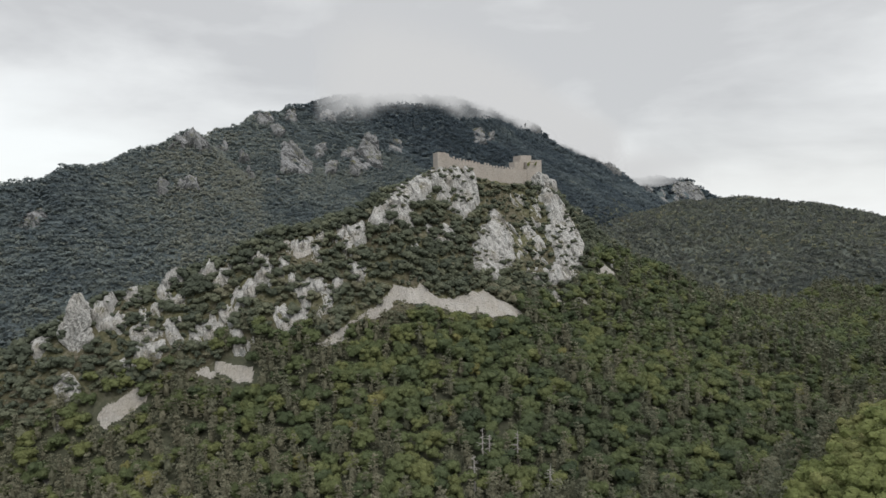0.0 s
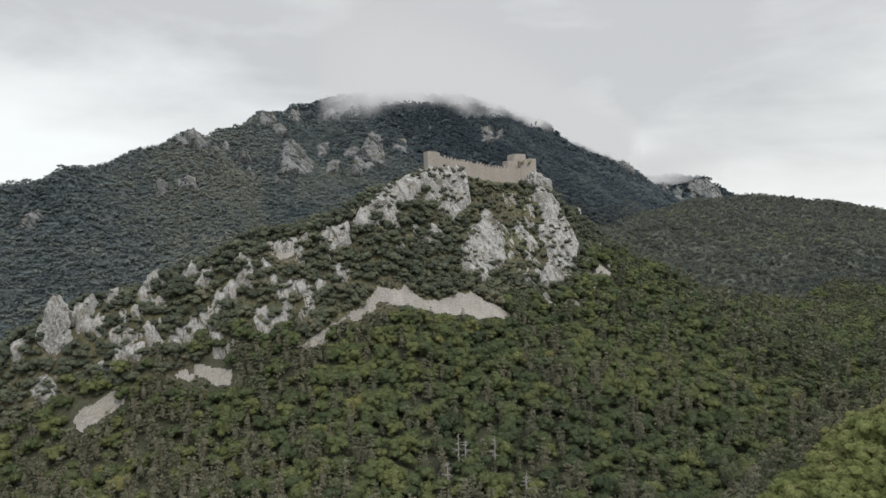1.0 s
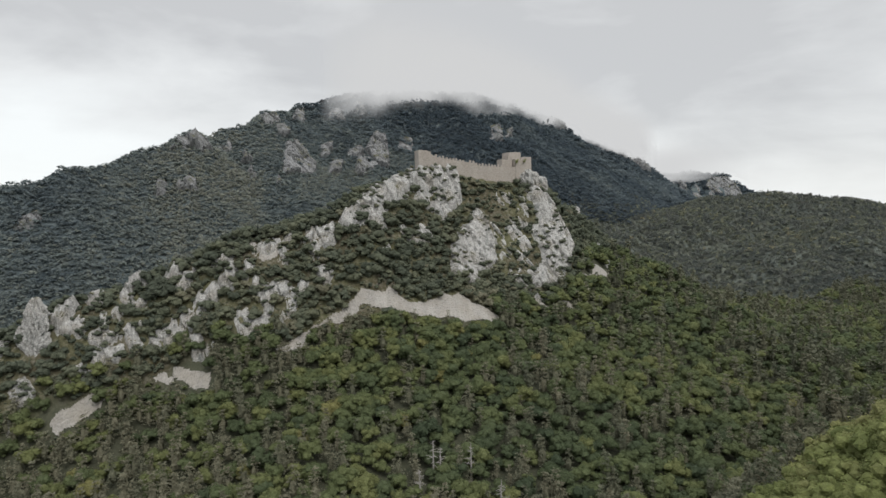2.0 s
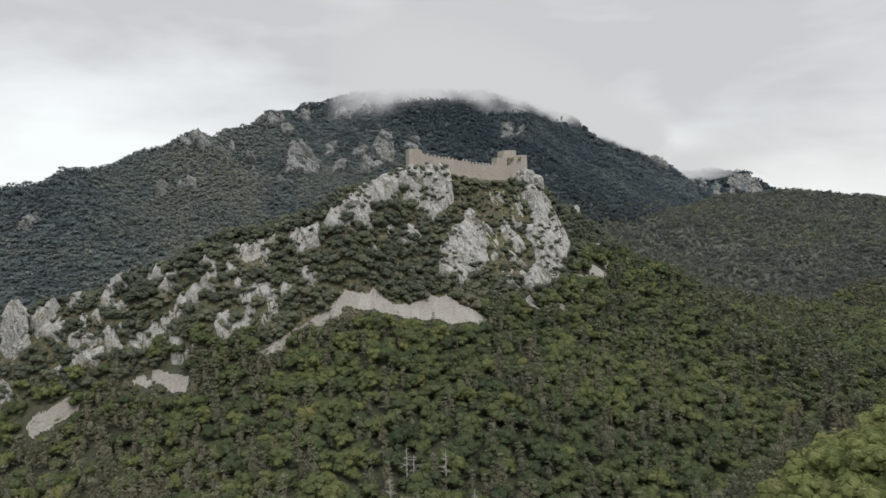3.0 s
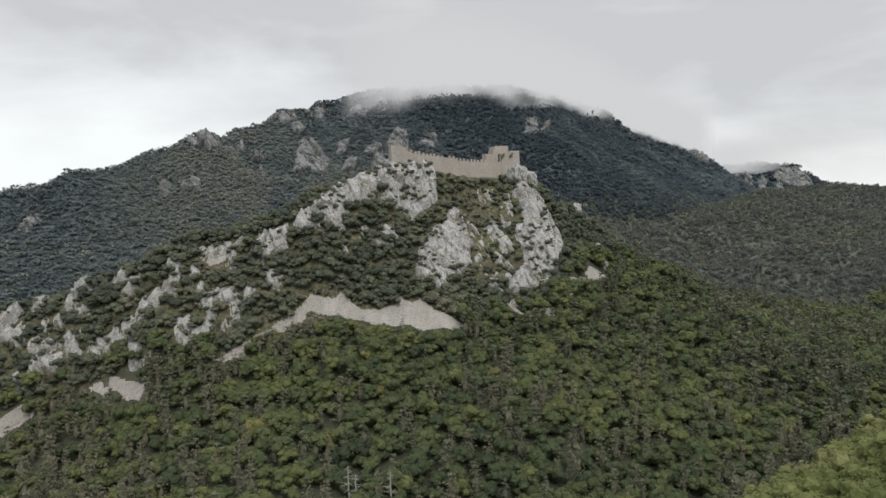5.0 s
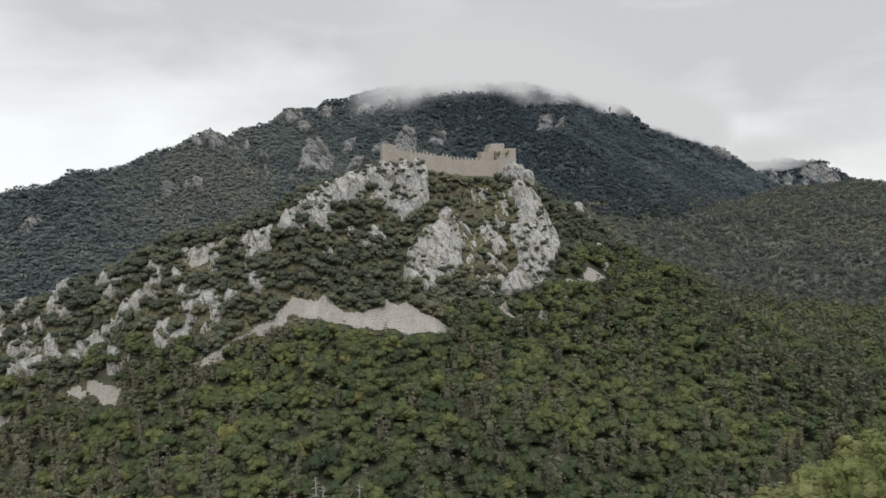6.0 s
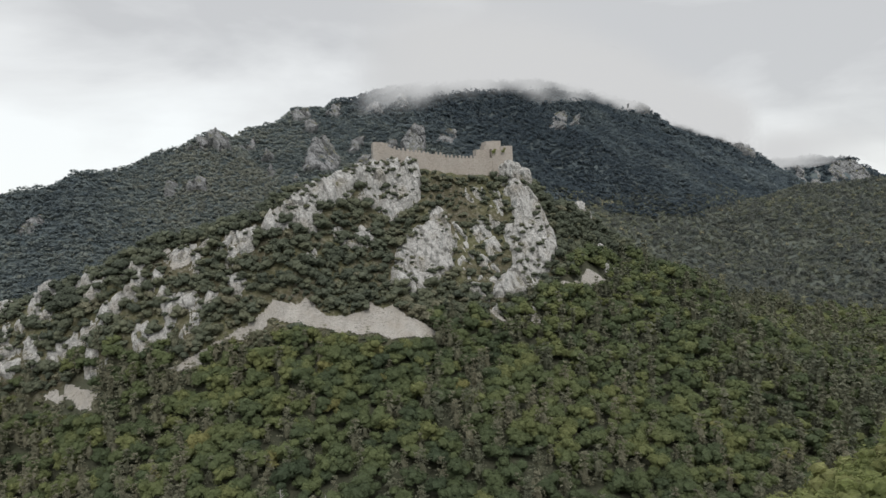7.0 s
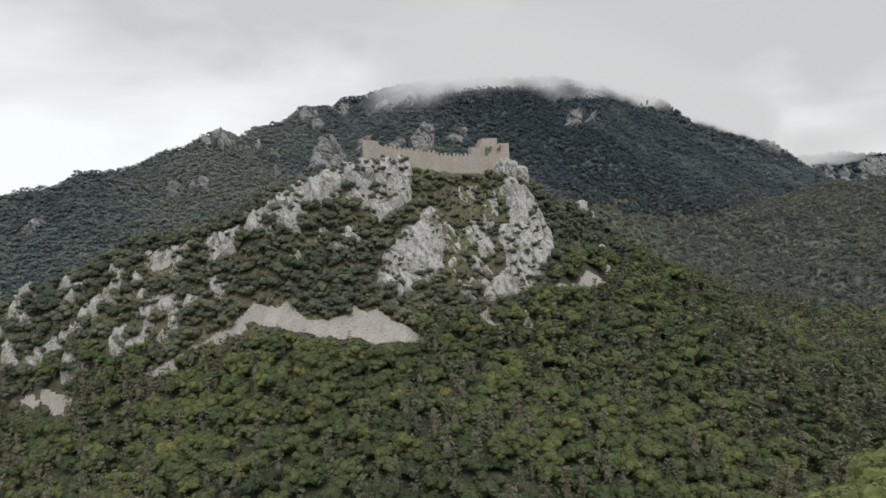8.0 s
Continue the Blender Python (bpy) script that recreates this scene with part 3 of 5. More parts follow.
crag([(-43, 264), (-42, 266), (-39.5, 268.5), (-36, 269.5), (-34.5, 271.5), (-32.5, 270.5), (-31.5, 266.5), (-35, 265), (-38.5, 264)])
crag([(-34.5, 256), (-36.5, 258), (-34, 259.5), (-32, 258.5), (-32, 256)])
crag([(-29.5, 272), (-29, 276), (-25.5, 277), (-23.5, 282), (-20, 288.5), (-14.5, 292), (-13.5, 285), (-16, 279.5), (-21, 273), (-26.5, 270)], rise=1.9)
crag([(-20, 288), (-17.5, 291.5), (-12, 298), (-6, 306), (-2, 312), (0, 306), (-4, 299.5), (-8, 292.5), (-12, 287.5), (-16, 285)], 1.6, rise=2.6,
     label="pale fractured limestone under the castle's corner tower", group="castle cliffs")
crag([(-3, 310.5), (-1.5, 312.5), (3.5, 317), (8, 319), (9, 313), (4, 308), (1, 302.5), (-2.5, 304)], 1.6, rise=3.5,
     label="pale fractured limestone under the castle's corner tower", group="castle cliffs")
crag([(-2, 298), (0, 304.5), (3, 303.5), (4, 300), (0.5, 298.5)])
crag([(5, 302), (7.5, 309), (6.5, 310.5), (11.5, 322), (15, 323.5), (16, 319), (17.5, 314.5), (15.5, 309.5), (11.5, 302.5), (7.5, 300)], rise=2.9)
crag([(-1.5, 282.5), (0, 286.5), (3, 291), (4, 289), (1, 284)])
crag([(-13, 270), (-11.5, 273), (-10.5, 271.5)])
crag([(-7, 282), (-5.5, 284.5), (-4.5, 281.5)])
crag([(-20.5, 274.5), (-18, 279.5), (-14, 282), (-13.5, 278.5), (-15, 276.5)])
crag([(13, 280.5), (15, 289), (14, 292), (16, 298), (17, 302.5), (21.5, 306), (24, 309.5), (26.5, 313), (29.5, 309.5), (32, 308), (31.5, 302.5), (30.5, 297.5), (26.5, 291.5), (22, 284), (20.5, 287.5), (16.5, 283)], 3.0, name="cliff", label="big white limestone cliff with shrubs in its cracks", group="castle cliffs")
crag([(48.5, 301), (51.5, 309), (56, 315), (55, 319), (51.5, 323), (55, 328.5), (54, 334.5), (50.5, 335), (55.5, 339.5), (61.5, 340.5), (66, 342), (69, 337.5), (71, 331), (68, 322.5), (65, 318), (63, 311), (55, 304.5)], 3.0, name="cliff", label="tall pale limestone cliff at the end of the castle rock", group="castle cliffs")
crag([(45, 328), (47.5, 330.5), (50, 329), (50, 325), (45.5, 322.5)], 1.1, label="pale limestone ledge breaking through dry grass")
crag([(29.5, 311), (32.5, 314), (35.5, 313), (32, 308.5)], 1.1, label="pale limestone ledge breaking through dry grass")
crag([(36.5, 301), (38.5, 303.5), (39.5, 299.5), (44.5, 301.5), (43, 298), (36.5, 295)], 1.1, label="pale limestone ledge breaking through dry grass")
crag([(38.5, 316.5), (42, 321.5), (44.5, 319), (41, 315)], 1.1, label="pale limestone ledge breaking through dry grass")
crag([(22, 309), (25, 315), (27.5, 313.5), (25.5, 310.5)], 1.1, label="pale limestone ledge breaking through dry grass")
crag([(29, 300), (31, 303), (33, 301), (30.5, 297.5)], 1.1, label="pale limestone ledge breaking through dry grass")
crag([(44, 315.5), (47.5, 319), (49.5, 317.5), (46.5, 314)], 1.1, label="pale limestone ledge breaking through dry grass")
# Small ribs of rock scattered between them
spots = np.random.default_rng(21)
for k in range(40):
    x = spots.uniform(-124, -34)
    y = float(np.interp(x, (-128, -93, -53, -26), (232, 252, 266, 278))) - spots.uniform(2, 25)
    if hill_share(x, y) > 0.6 and not on_scree(np.array([x]), np.array([y]))[0] and fractal(x, y, 30, 181) > -0.12 and not near_rock(np.array([x]), np.array([y]), 1.0)[0]:
        w, lean = spots.uniform(0.8, 2.0), spots.uniform(-0.8, 0.8)
        crag([(x - w, y - 0.9 * w), (x + lean - 0.4 * w, y + w), (x + lean + 0.7 * w, y + 0.8 * w), (x + w, y - 0.7 * w)], 1.1)
for k in range(30):
    x, y = spots.uniform(24, 60), spots.uniform(296, 334)
    if hill_share(x, y) > 0.6 and y < 320 + 0.5 * (x - 20) and not near_rock(np.array([x]), np.array([y]), 0.5)[0]:
        w = spots.uniform(0.6, 1.6)
        crag([(x - w, y - 0.6 * w), (x - 0.4 * w, y + 0.8 * w), (x + 0.8 * w, y + 0.6 * w), (x + w, y - 0.5 * w)], 0.8, label="small limestone ledge in dry grass")
for x, y, w, h in [(80, 382, 8, 8), (84, 384, 5, 6), (71, 361, 3, 3), (92, 353, 5, 5), (89, 366, 4, 4), (97, 352, 4, 3), (63, 302, 5, 3), (104, 388, 3, 4)]:
    rock(x, y, w, h, label="pale limestone boulder on the wooded shoulder", group="shoulder boulders", sink=0.15, back=0, lobes=0)
# Crags of the mountain and of the distant ridge
crag([(-124, 504.5), (-129, 528), (-130.5, 543.5), (-127.5, 558.5), (-119.5, 550.5), (-110, 537.5), (-104.5, 523.5), (-110.5, 512.5), (-116.5, 510.5)], 4.8, name="crag", label="grey limestone crag on the forested mountainside", group="mountain crags", mat=CRAG, step=0.7, scale=2.1)
crag([(-76.5, 558), (-78.5, 579), (-76, 606), (-72, 628.5), (-63.5, 633.5), (-58.5, 613), (-54.5, 580.5), (-61.5, 581.5), (-65.5, 569.5), (-70, 563)], 5.0, name="crag", label="grey limestone crag on the forested mountainside", group="mountain crags", mat=CRAG, step=0.7, scale=2.1)
crag([(-88.5, 575.5), (-86, 593), (-82, 604.5), (-79, 583.5)], 5.0, name="crag", label="grey limestone crag on the forested mountainside", group="mountain crags", mat=CRAG, step=0.7, scale=2.1)
crag([(-107.5, 557), (-109, 573.5), (-105, 583), (-104, 566)], 4.9, name="crag", label="grey limestone crag on the forested mountainside", group="mountain crags", mat=CRAG, step=0.7, scale=2.1)
crag([(-96.5, 535.5), (-97.5, 556), (-92.5, 561), (-90.5, 548.5)], 4.8, name="crag", label="grey limestone crag on the forested mountainside", group="mountain crags", mat=CRAG, step=0.7, scale=2.1)
crag([(-49, 628), (-51, 664.5), (-45.5, 671.5), (-38.5, 635.5)], 5.2, name="crag", label="grey limestone crag on the forested mountainside", group="mountain crags", mat=CRAG, step=0.8, scale=2.2)
crag([(41.5, 785), (42, 851), (49.5, 868.5), (52.5, 838.5), (55, 796.5)], 5.8, name="crag", label="grey limestone crag on the forested mountainside", group="mountain crags", mat=CRAG, step=1.0, scale=2.5)
crag([(-114.5, 625), (-114.5, 638), (-109.5, 640), (-103, 631), (-107.5, 629)], 5.1, name="crag", label="grey limestone crag on the forested mountainside", group="mountain crags", mat=CRAG, step=0.7, scale=2.2)
crag([(-98, 650), (-97, 671.5), (-92, 680.5), (-85, 656), (-89, 645.5), (-94.5, 655)], 5.2, name="crag", label="grey limestone crag on the forested mountainside", group="mountain crags", mat=CRAG, step=0.8, scale=2.2)
crag([(-142, 545.5), (-143, 557.5), (-141.5, 567.5), (-135, 556)], 4.9, name="crag", label="grey limestone crag on the forested mountainside", group="mountain crags", mat=CRAG, step=0.7, scale=2.1)
crag([(-194, 469.5), (-192, 481.5), (-188, 491.5), (-183, 502), (-172.5, 487.5), (-176, 479.5), (-183.5, 481.5), (-186, 473.5)], 4.6, name="crag", label="wooded rock knob on the mountain's skyline", group="mountain crags", mat=CRAG, step=0.7, scale=2.0)
crag([(-158, 557.5), (-157, 566.5), (-152.5, 578.5), (-146, 567.5), (-149.5, 555)], 4.9, name="crag", label="wooded rock knob on the mountain's skyline", group="mountain crags", mat=CRAG, step=0.7, scale=2.1)
crag([(-139, 589.5), (-142, 610.5), (-137, 617.5), (-132, 604)], 5.0, name="crag", label="wooded rock knob on the mountain's skyline", group="mountain crags", mat=CRAG, step=0.7, scale=2.2)
crag([(-174, 504), (-174.5, 513), (-171, 524), (-168.5, 513.5)], 4.7, name="crag", label="wooded rock knob on the mountain's skyline", group="mountain crags", mat=CRAG, step=0.7, scale=2.0)
crag([(-187, 430), (-188.5, 439.5), (-184.5, 438.5), (-183, 432)], 4.5, name="crag", label="grey limestone crag on the forested mountainside", group="mountain crags", mat=CRAG, step=0.7, scale=1.9)
crag([(-177, 435.5), (-178, 442.5), (-172, 436.5)], 4.5, name="crag", label="grey limestone crag on the forested mountainside", group="mountain crags", mat=CRAG, step=0.7, scale=1.9)
crag([(-173.5, 438.5), (-174, 448.5), (-168, 450), (-164, 439)], 4.5, name="crag", label="grey limestone crag on the forested mountainside", group="mountain crags", mat=CRAG, step=0.7, scale=1.9)
crag([(-232, 359), (-233.5, 366.5), (-231, 372.5), (-227, 369), (-228, 362)], 4.2, name="crag", label="grey limestone crag on the forested mountainside", group="mountain crags", mat=CRAG, step=0.7, scale=1.8)
crag([(-155.5, 506), (-156.5, 516), (-150.5, 508.5)], 4.7, name="crag", label="grey limestone crag on the forested mountainside", group="mountain crags", mat=CRAG, step=0.7, scale=2.0)
crag([(-145.5, 489), (-148, 501.5), (-142, 493)], 4.6, name="crag", label="grey limestone crag on the forested mountainside", group="mountain crags", mat=CRAG, step=0.7, scale=2.0)
crag([(-124.5, 486.5), (-126.5, 500), (-121, 492)], 4.6, name="crag", label="grey limestone crag on the forested mountainside", group="mountain crags", mat=CRAG, step=0.7, scale=2.0)
crag([(60, 832), (65, 872.5), (69.5, 855)], 5.8, name="crag", label="grey limestone crag on the forested mountainside", group="mountain crags", mat=CRAG, step=1.0, scale=2.5)
crag([(128, 1046.5), (147.5, 1148), (159.5, 1153), (169, 1124.5), (152.5, 1106.5)], 6.7, rise=6.0, name="crag", label="wooded rock knob on the mountain's skyline", group="mountain crags", mat=CRAG, step=1.3, scale=2.9)
crag([(279, 1268.5), (298.5, 1316.5), (307.5, 1303)], 7.3, rise=7.5, name="crag", label="wooded rock knob on the mountain's skyline", group="mountain crags", mat=CRAG, step=1.5, scale=3.2)
crag([(314.5, 1294.5), (349, 1369.5), (366, 1384.5), (360, 1324.5), (338.5, 1301)], 7.4, rise=4.0, name="crag", label="wooded rock knob on the mountain's skyline", group="mountain crags", mat=CRAG, step=1.6, scale=3.2)
crag([(528, 1664), (535.5, 1727.5), (544, 1710.5), (544, 1646)], 9.0, name="crag", label="distant pale cliff under the cloud", group="distant cliffs", mat=CRAG, step=2.0, scale=4.0)
crag([(548, 1646), (574, 1708), (577.5, 1688.5), (571, 1637.5)], 9.0, name="crag", label="distant pale cliff under the cloud", group="distant cliffs", mat=CRAG, step=2.0, scale=4.0)
crag([(597.5, 1702), (624, 1736), (663, 1731), (681.5, 1706), (682.5, 1671), (647, 1669.5), (623, 1675), (600, 1684.5)], 9.0, name="crag", label="distant pale cliff under the cloud", group="distant cliffs", mat=CRAG, step=2.0, scale=4.0)
crag([(581.5, 1638.5), (602, 1678), (615.5, 1691), (612, 1645)], 9.0, name="crag", label="distant pale cliff under the cloud", group="distant cliffs", mat=CRAG, step=2.0, scale=4.0)

# ---- trees ----
rng = np.random.default_rng(4)


def blades_at(centres, normals, size, r):
    """Small leaf clumps: one ragged three-sided blade for each centre, facing about its normal."""
    n = normals / np.linalg.norm(normals, axis=1, keepdims=True)
    side = np.cross(n, r.normal(size=n.shape))
    side /= np.linalg.norm(side, axis=1, keepdims=True)
    up = np.cross(n, side)
    s = size * r.uniform(0.6, 1.4, (len(n), 1))
    a, b = side * s * 1.15, up * s * r.uniform(0.8, 1.2, (len(n), 1))
    return np.stack([centres - a - b * 0.6, centres + a - b * 0.6, centres + b * 1.1 + a * r.uniform(-0.5, 0.5, (len(n), 1))], 1).reshape(-1, 3)


def sphere_points(n, r, low=-0.35):
    z = r.uniform(low, 1, n)
    a = r.uniform(0, 2 * math.pi, n)
    k = np.sqrt(1 - z * z)
    return np.stack([k * np.cos(a), k * np.sin(a), z], 1)


def core(centre, a, c, r):
    """The dim inner mass of a crown: a knobbly closed shape of 48 faces."""
    g = np.array([-1.0, 0.0, 1.0])
    v = []
    for axis_no in range(3):
        for sign in (-1, 1):
            for i in range(2):
                for j in range(2):
                    for u, w in ((i, j), (i + 1, j), (i + 1, j + 1), (i, j), (i + 1, j + 1), (i, j + 1)):
                        p = np.zeros(3)
                        p[axis_no], p[(axis_no + 1) % 3], p[(axis_no + 2) % 3] = sign, g[u], g[w]
                        v.append(p)
    v = np.array(v)
    v /= np.linalg.norm(v, axis=1, keepdims=True)
    k = r.uniform(0.1, 6, 3)
    v *= (1 + 0.16 * np.sin(v[:, :1] * 5 + k[0]) + 0.16 * np.sin(v[:, 1:2] * 5 + k[1]) + 0.1 * np.sin(v[:, 2:] * 6 + k[2]))
    return v * (a, a, c) + centre


ICO_FACES = np.array([(0, 11, 5), (0, 5, 1), (0, 1, 7), (0, 7, 10), (0, 10, 11), (1, 5, 9), (5, 11, 4), (11, 10, 2), (10, 7, 6), (7, 1, 8),
                      (3, 9, 4), (3, 4, 2), (3, 2, 6), (3, 6, 8), (3, 8, 9), (4, 9, 5), (2, 4, 11), (6, 2, 10), (8, 6, 7), (9, 8, 1)]).ravel()


def leafy_head(r, low=0.78, high=1.14):
    """A knobbly head of leaves of 20 faces, about 1 in radius."""
    g = (1 + 5 ** 0.5) / 2
    p = np.array([(-1, g, 0), (1, g, 0), (-1, -g, 0), (1, -g, 0), (0, -1, g), (0, 1, g), (0, -1, -g), (0, 1, -g), (g, 0, -1), (g, 0, 1), (-g, 0, -1), (-g, 0, 1)])
    return (p / np.linalg.norm(p[0]) * r.uniform(low, high, (12, 1)))[ICO_FACES]


def small_crown(n, r, size, up=0.7, tall=1.0):
    """A far tree: a knobbly inner mass of 20 faces with loose leaf clumps standing off it."""
    q = sphere_points(n, r, -0.1)
    leaves = blades_at(q * r.uniform(0.8, 1.1, (n, 1)) * (1, 1, tall), q + r.normal(0, 0.4, q.shape) + (0, 0, up), size, r)
    return np.concatenate([leafy_head(r, 0.62, 0.98) * (1, 1, tall), leaves]) + (0, 0, 0.8 * tall)


def broad_crown(n, r, size, lobes=8, up=0.3):
    """A rounded crown of several leafy heads with loose sprays standing off them, about 1 in radius, from z = 0.2 to 2.1."""
    cs = [(0, 0, 1.15, 0.7)]
    for k in range(lobes):
        a = 2 * math.pi * (k + r.uniform(-0.35, 0.35)) / lobes * (1 if k % 2 else 2)
        e = r.uniform(0.42, 0.72)
        cs.append((e * math.cos(a), e * math.sin(a), r.uniform(0.5, 1.5), r.uniform(0.34, 0.52)))
    v = []
    for x, y, z, k in cs:
        turn = r.uniform(0, 6.28)
        h = leafy_head(r) @ np.array([[math.cos(turn), math.sin(turn), 0], [-math.sin(turn), math.cos(turn), 0], [0, 0, 0.9]])
        v.append(0.86 * h * k + (x, y, z))
        m = max(3, int(n * k * k / sum(c[3] ** 2 for c in cs)))
        p = sphere_points(m, r, -0.15)
        v.append(blades_at(p * k * r.uniform(0.82, 1.12, (m, 1)) + (x, y, z), p + r.normal(0, 0.25, p.shape) + (0, 0, up), size, r))
    return np.concatenate(v)


def pine_crown(n, r, size):
    """A pine's open crown: flat shelves of needles round the upper stem, narrowing to the top."""
    v, tiers = [core((0, 0, 0.8), 0.34, 0.7, r)], 7
    for k in range(tiers):
        z = 0.3 + 2.3 * k / (tiers - 1)
        reach = 0.95 * (1 - 0.75 * (k / (tiers - 1)) ** 1.3) * r.uniform(0.75, 1.15)
        for j in range(r.integers(4, 6)):
            a = r.uniform(0, 2 * math.pi)
            m = max(3, int(n / (tiers * 4.5)))
            t = r.uniform(0.25, 1.0, (m, 1)) * reach
            c = np.concatenate([t * math.cos(a), t * math.sin(a), np.full((m, 1), z) - 0.12 * t], 1) + r.normal(0, 0.1, (m, 3)) * (1.2, 1.2, 0.6)
            v.append(blades_at(c, r.normal(0, 0.45, (m, 3)) + (0, 0, 1), size, r))
    return np.concatenate(v)


def airy_crown(n, r, size, tall=1.0):
    """A tree in a wood seen from afar: loose leaf clumps filling a rounded crown."""
    q = sphere_points(n, r, -0.2) * r.uniform(0.45, 1.0, (n, 1)) * (1, 1, tall)
    return blades_at(q + (0, 0, 0.6 * tall), r.normal(0, 0.5, q.shape) + q * 0.5 + (0, 0, 0.7), size, r)


def spindle(r, tall=2.0, wide=0.62):
    """A tree far off in a closed wood: an uneven spindle of ten faces, broadest below its middle."""
    a = np.arange(5) * 2 * math.pi / 5 + r.uniform(-0.4, 0.4, 5)
    k = wide * r.uniform(0.7, 1.25, 5)
    ring = np.stack([k * np.cos(a), k * np.sin(a), tall * r.uniform(0.1, 0.45, 5)], 1)
    top, foot = np.array([r.normal(0, 0.1), r.normal(0, 0.1), tall]), np.array([0, 0, -0.5])
    v = []
    for i in range(5):
        j = (i + 1) % 5
        v += [ring[i], ring[j], top, ring[j], ring[i], foot]
    return np.array(v)


def wood(name, mat, protos, x, y, z, radius, tall, tint, label, group=""):
    """A whole wood as one mesh of leaf clumps; protos are crowns to choose from, tint a number from 0 to 1 for each tree."""
    which = rng.integers(0, len(protos), len(x))
    turn = rng.uniform(0, 2 * math.pi, len(x))
    v, tints = [], []
    for k, p in enumerate(protos):
        m = which == k
        if not m.any():
            continue
        c, s = np.cos(turn[m])[:, None], np.sin(turn[m])[:, None]
        R, T = radius[m][:, None], tall[m][:, None]
        px, py, pz = p[:, 0][None], p[:, 1][None], p[:, 2][None]
        q = np.stack([x[m][:, None] + R * (c * px - s * py), y[m][:, None] + R * (s * px + c * py), z[m][:, None] + T * pz], -1)
        v.append(q.reshape(-1, 3))
        tints.append(np.repeat(tint[m], len(p)))
    v = np.concatenate(v)
    ob = new(name, mesh_from(name, v, np.arange(len(v)).reshape(-1, 3), mat, False, tint=np.concatenate(tints)))
    return tagged(ob, label, "trees", group, "stuff")


def scatter(x0, x1, y0, y1, step, jitter=0.34):
    X, Y = np.meshgrid(np.arange(x0, x1, float(step)), np.arange(y0, y1, float(step)))
    X[::2] += step / 2
    X, Y = X.ravel(), Y.ravel()
    return X + rng.uniform(-jitter, jitter, len(X)) * step, Y + rng.uniform(-jitter, jitter, len(Y)) * step


def steep(x, y):
    return np.hypot(height(x + 1, y) - height(x - 1, y), height(x, y + 1) - height(x, y - 1)) > 1.5


def scatter_slope(x0, x1, y0, y1, gentle, step):
    """Places on a grid that is closer where the ground is steep."""
    a, b = scatter(x0, x1, y0, y1, gentle)
    c, d = scatter(x0, x1, y0, y1, step)
    m, n = ~steep(a, b), steep(c, d)
    return np.concatenate([a[m], c[n]]), np.concatenate([b[m], d[n]])


def in_view(x, y, margin=0.0):
    """The wedge of land that lies before the flight."""
    left = x > -0.71 * y - 12 - margin
    right = x < np.maximum(0.66 * y + 12, 95 + 0.52 * (y - 68)) + margin
    return left & right


def pick(mask, *arrays):
    return [a[mask] for a in arrays]


def stem(name, height, radius, seed, limbs=6):
    """A tapered trunk with a few rising limbs."""
    r = np.random.default_rng(seed)
    bm = bmesh.new()

    def tube(a, b, ra, rb):
        way = b - a
        m = Matrix.Translation((a + b) / 2) @ way.to_track_quat("Z", "Y").to_matrix().to_4x4()
        bmesh.ops.create_cone(bm, cap_ends=False, segments=6, radius1=ra, radius2=rb, depth=way.length, matrix=m)

    knees = [Vector((0, 0, -0.8))]
    for k in range(1, 4):
        knees.append(Vector((r.normal(0, 0.1) * k, r.normal(0, 0.1) * k, height * k / 3)))
    for k in range(3):
        tube(knees[k], knees[k + 1], radius * (1 - 0.28 * k), radius * (0.72 - 0.28 * k))
    for k in range(limbs):
        a, u = r.uniform(0, 2 * math.pi), r.uniform(0.35, 0.9)
        p = knees[1].lerp(knees[3], u)
        tube(p, p + Vector((math.cos(a), math.sin(a), r.uniform(0.3, 0.9))) * height * 0.22, radius * 0.35, radius * 0.1)
    me = bpy.data.meshes.new(name)
    bm.to_mesh(me)
    bm.free()
    me.materials.append(BARK)
    return me


def tree_kind(name, crown, tint, mat, seed, high):
    return (mesh_from(name, crown, np.arange(len(crown)).reshape(-1, 3), mat, False, tint=np.full(len(crown), tint)), stem("trunk", high, 0.16, seed))


near_broad = [broad_crown(330, rng, 0.066, 8) for k in range(8)]
near_pine = [pine_crown(290, rng, 0.095) for k in range(6)]
mid_broad = [broad_crown(100, rng, 0.11, 5) for k in range(8)]
mid_pine = [pine_crown(90, rng, 0.19) for k in range(6)]
oak_crowns = [broad_crown(66, rng, 0.11, 4) for k in range(8)]
far_crowns = [airy_crown(22, rng, 0.3, 0.8 + 0.06 * k) for k in range(11)] + [spindle(rng, 2.2, 0.6)]
mount_crowns = [airy_crown(14, rng, 0.35, 0.6 + 0.04 * k) for k in range(12)]
spur_crowns = [broad_crown(100, rng, 0.085, 5) for k in range(6)]
fine_crowns = [broad_crown(480, rng, 0.048, 12) for k in range(4)]
tufts = [small_crown(6, rng, 0.4) for k in range(5)]

def valley_end(x, y):
    """Past the valley wood, where the woods of the far hill begin."""
    return y + 90 * fractal(x, y, 70, 611, 3) > 465


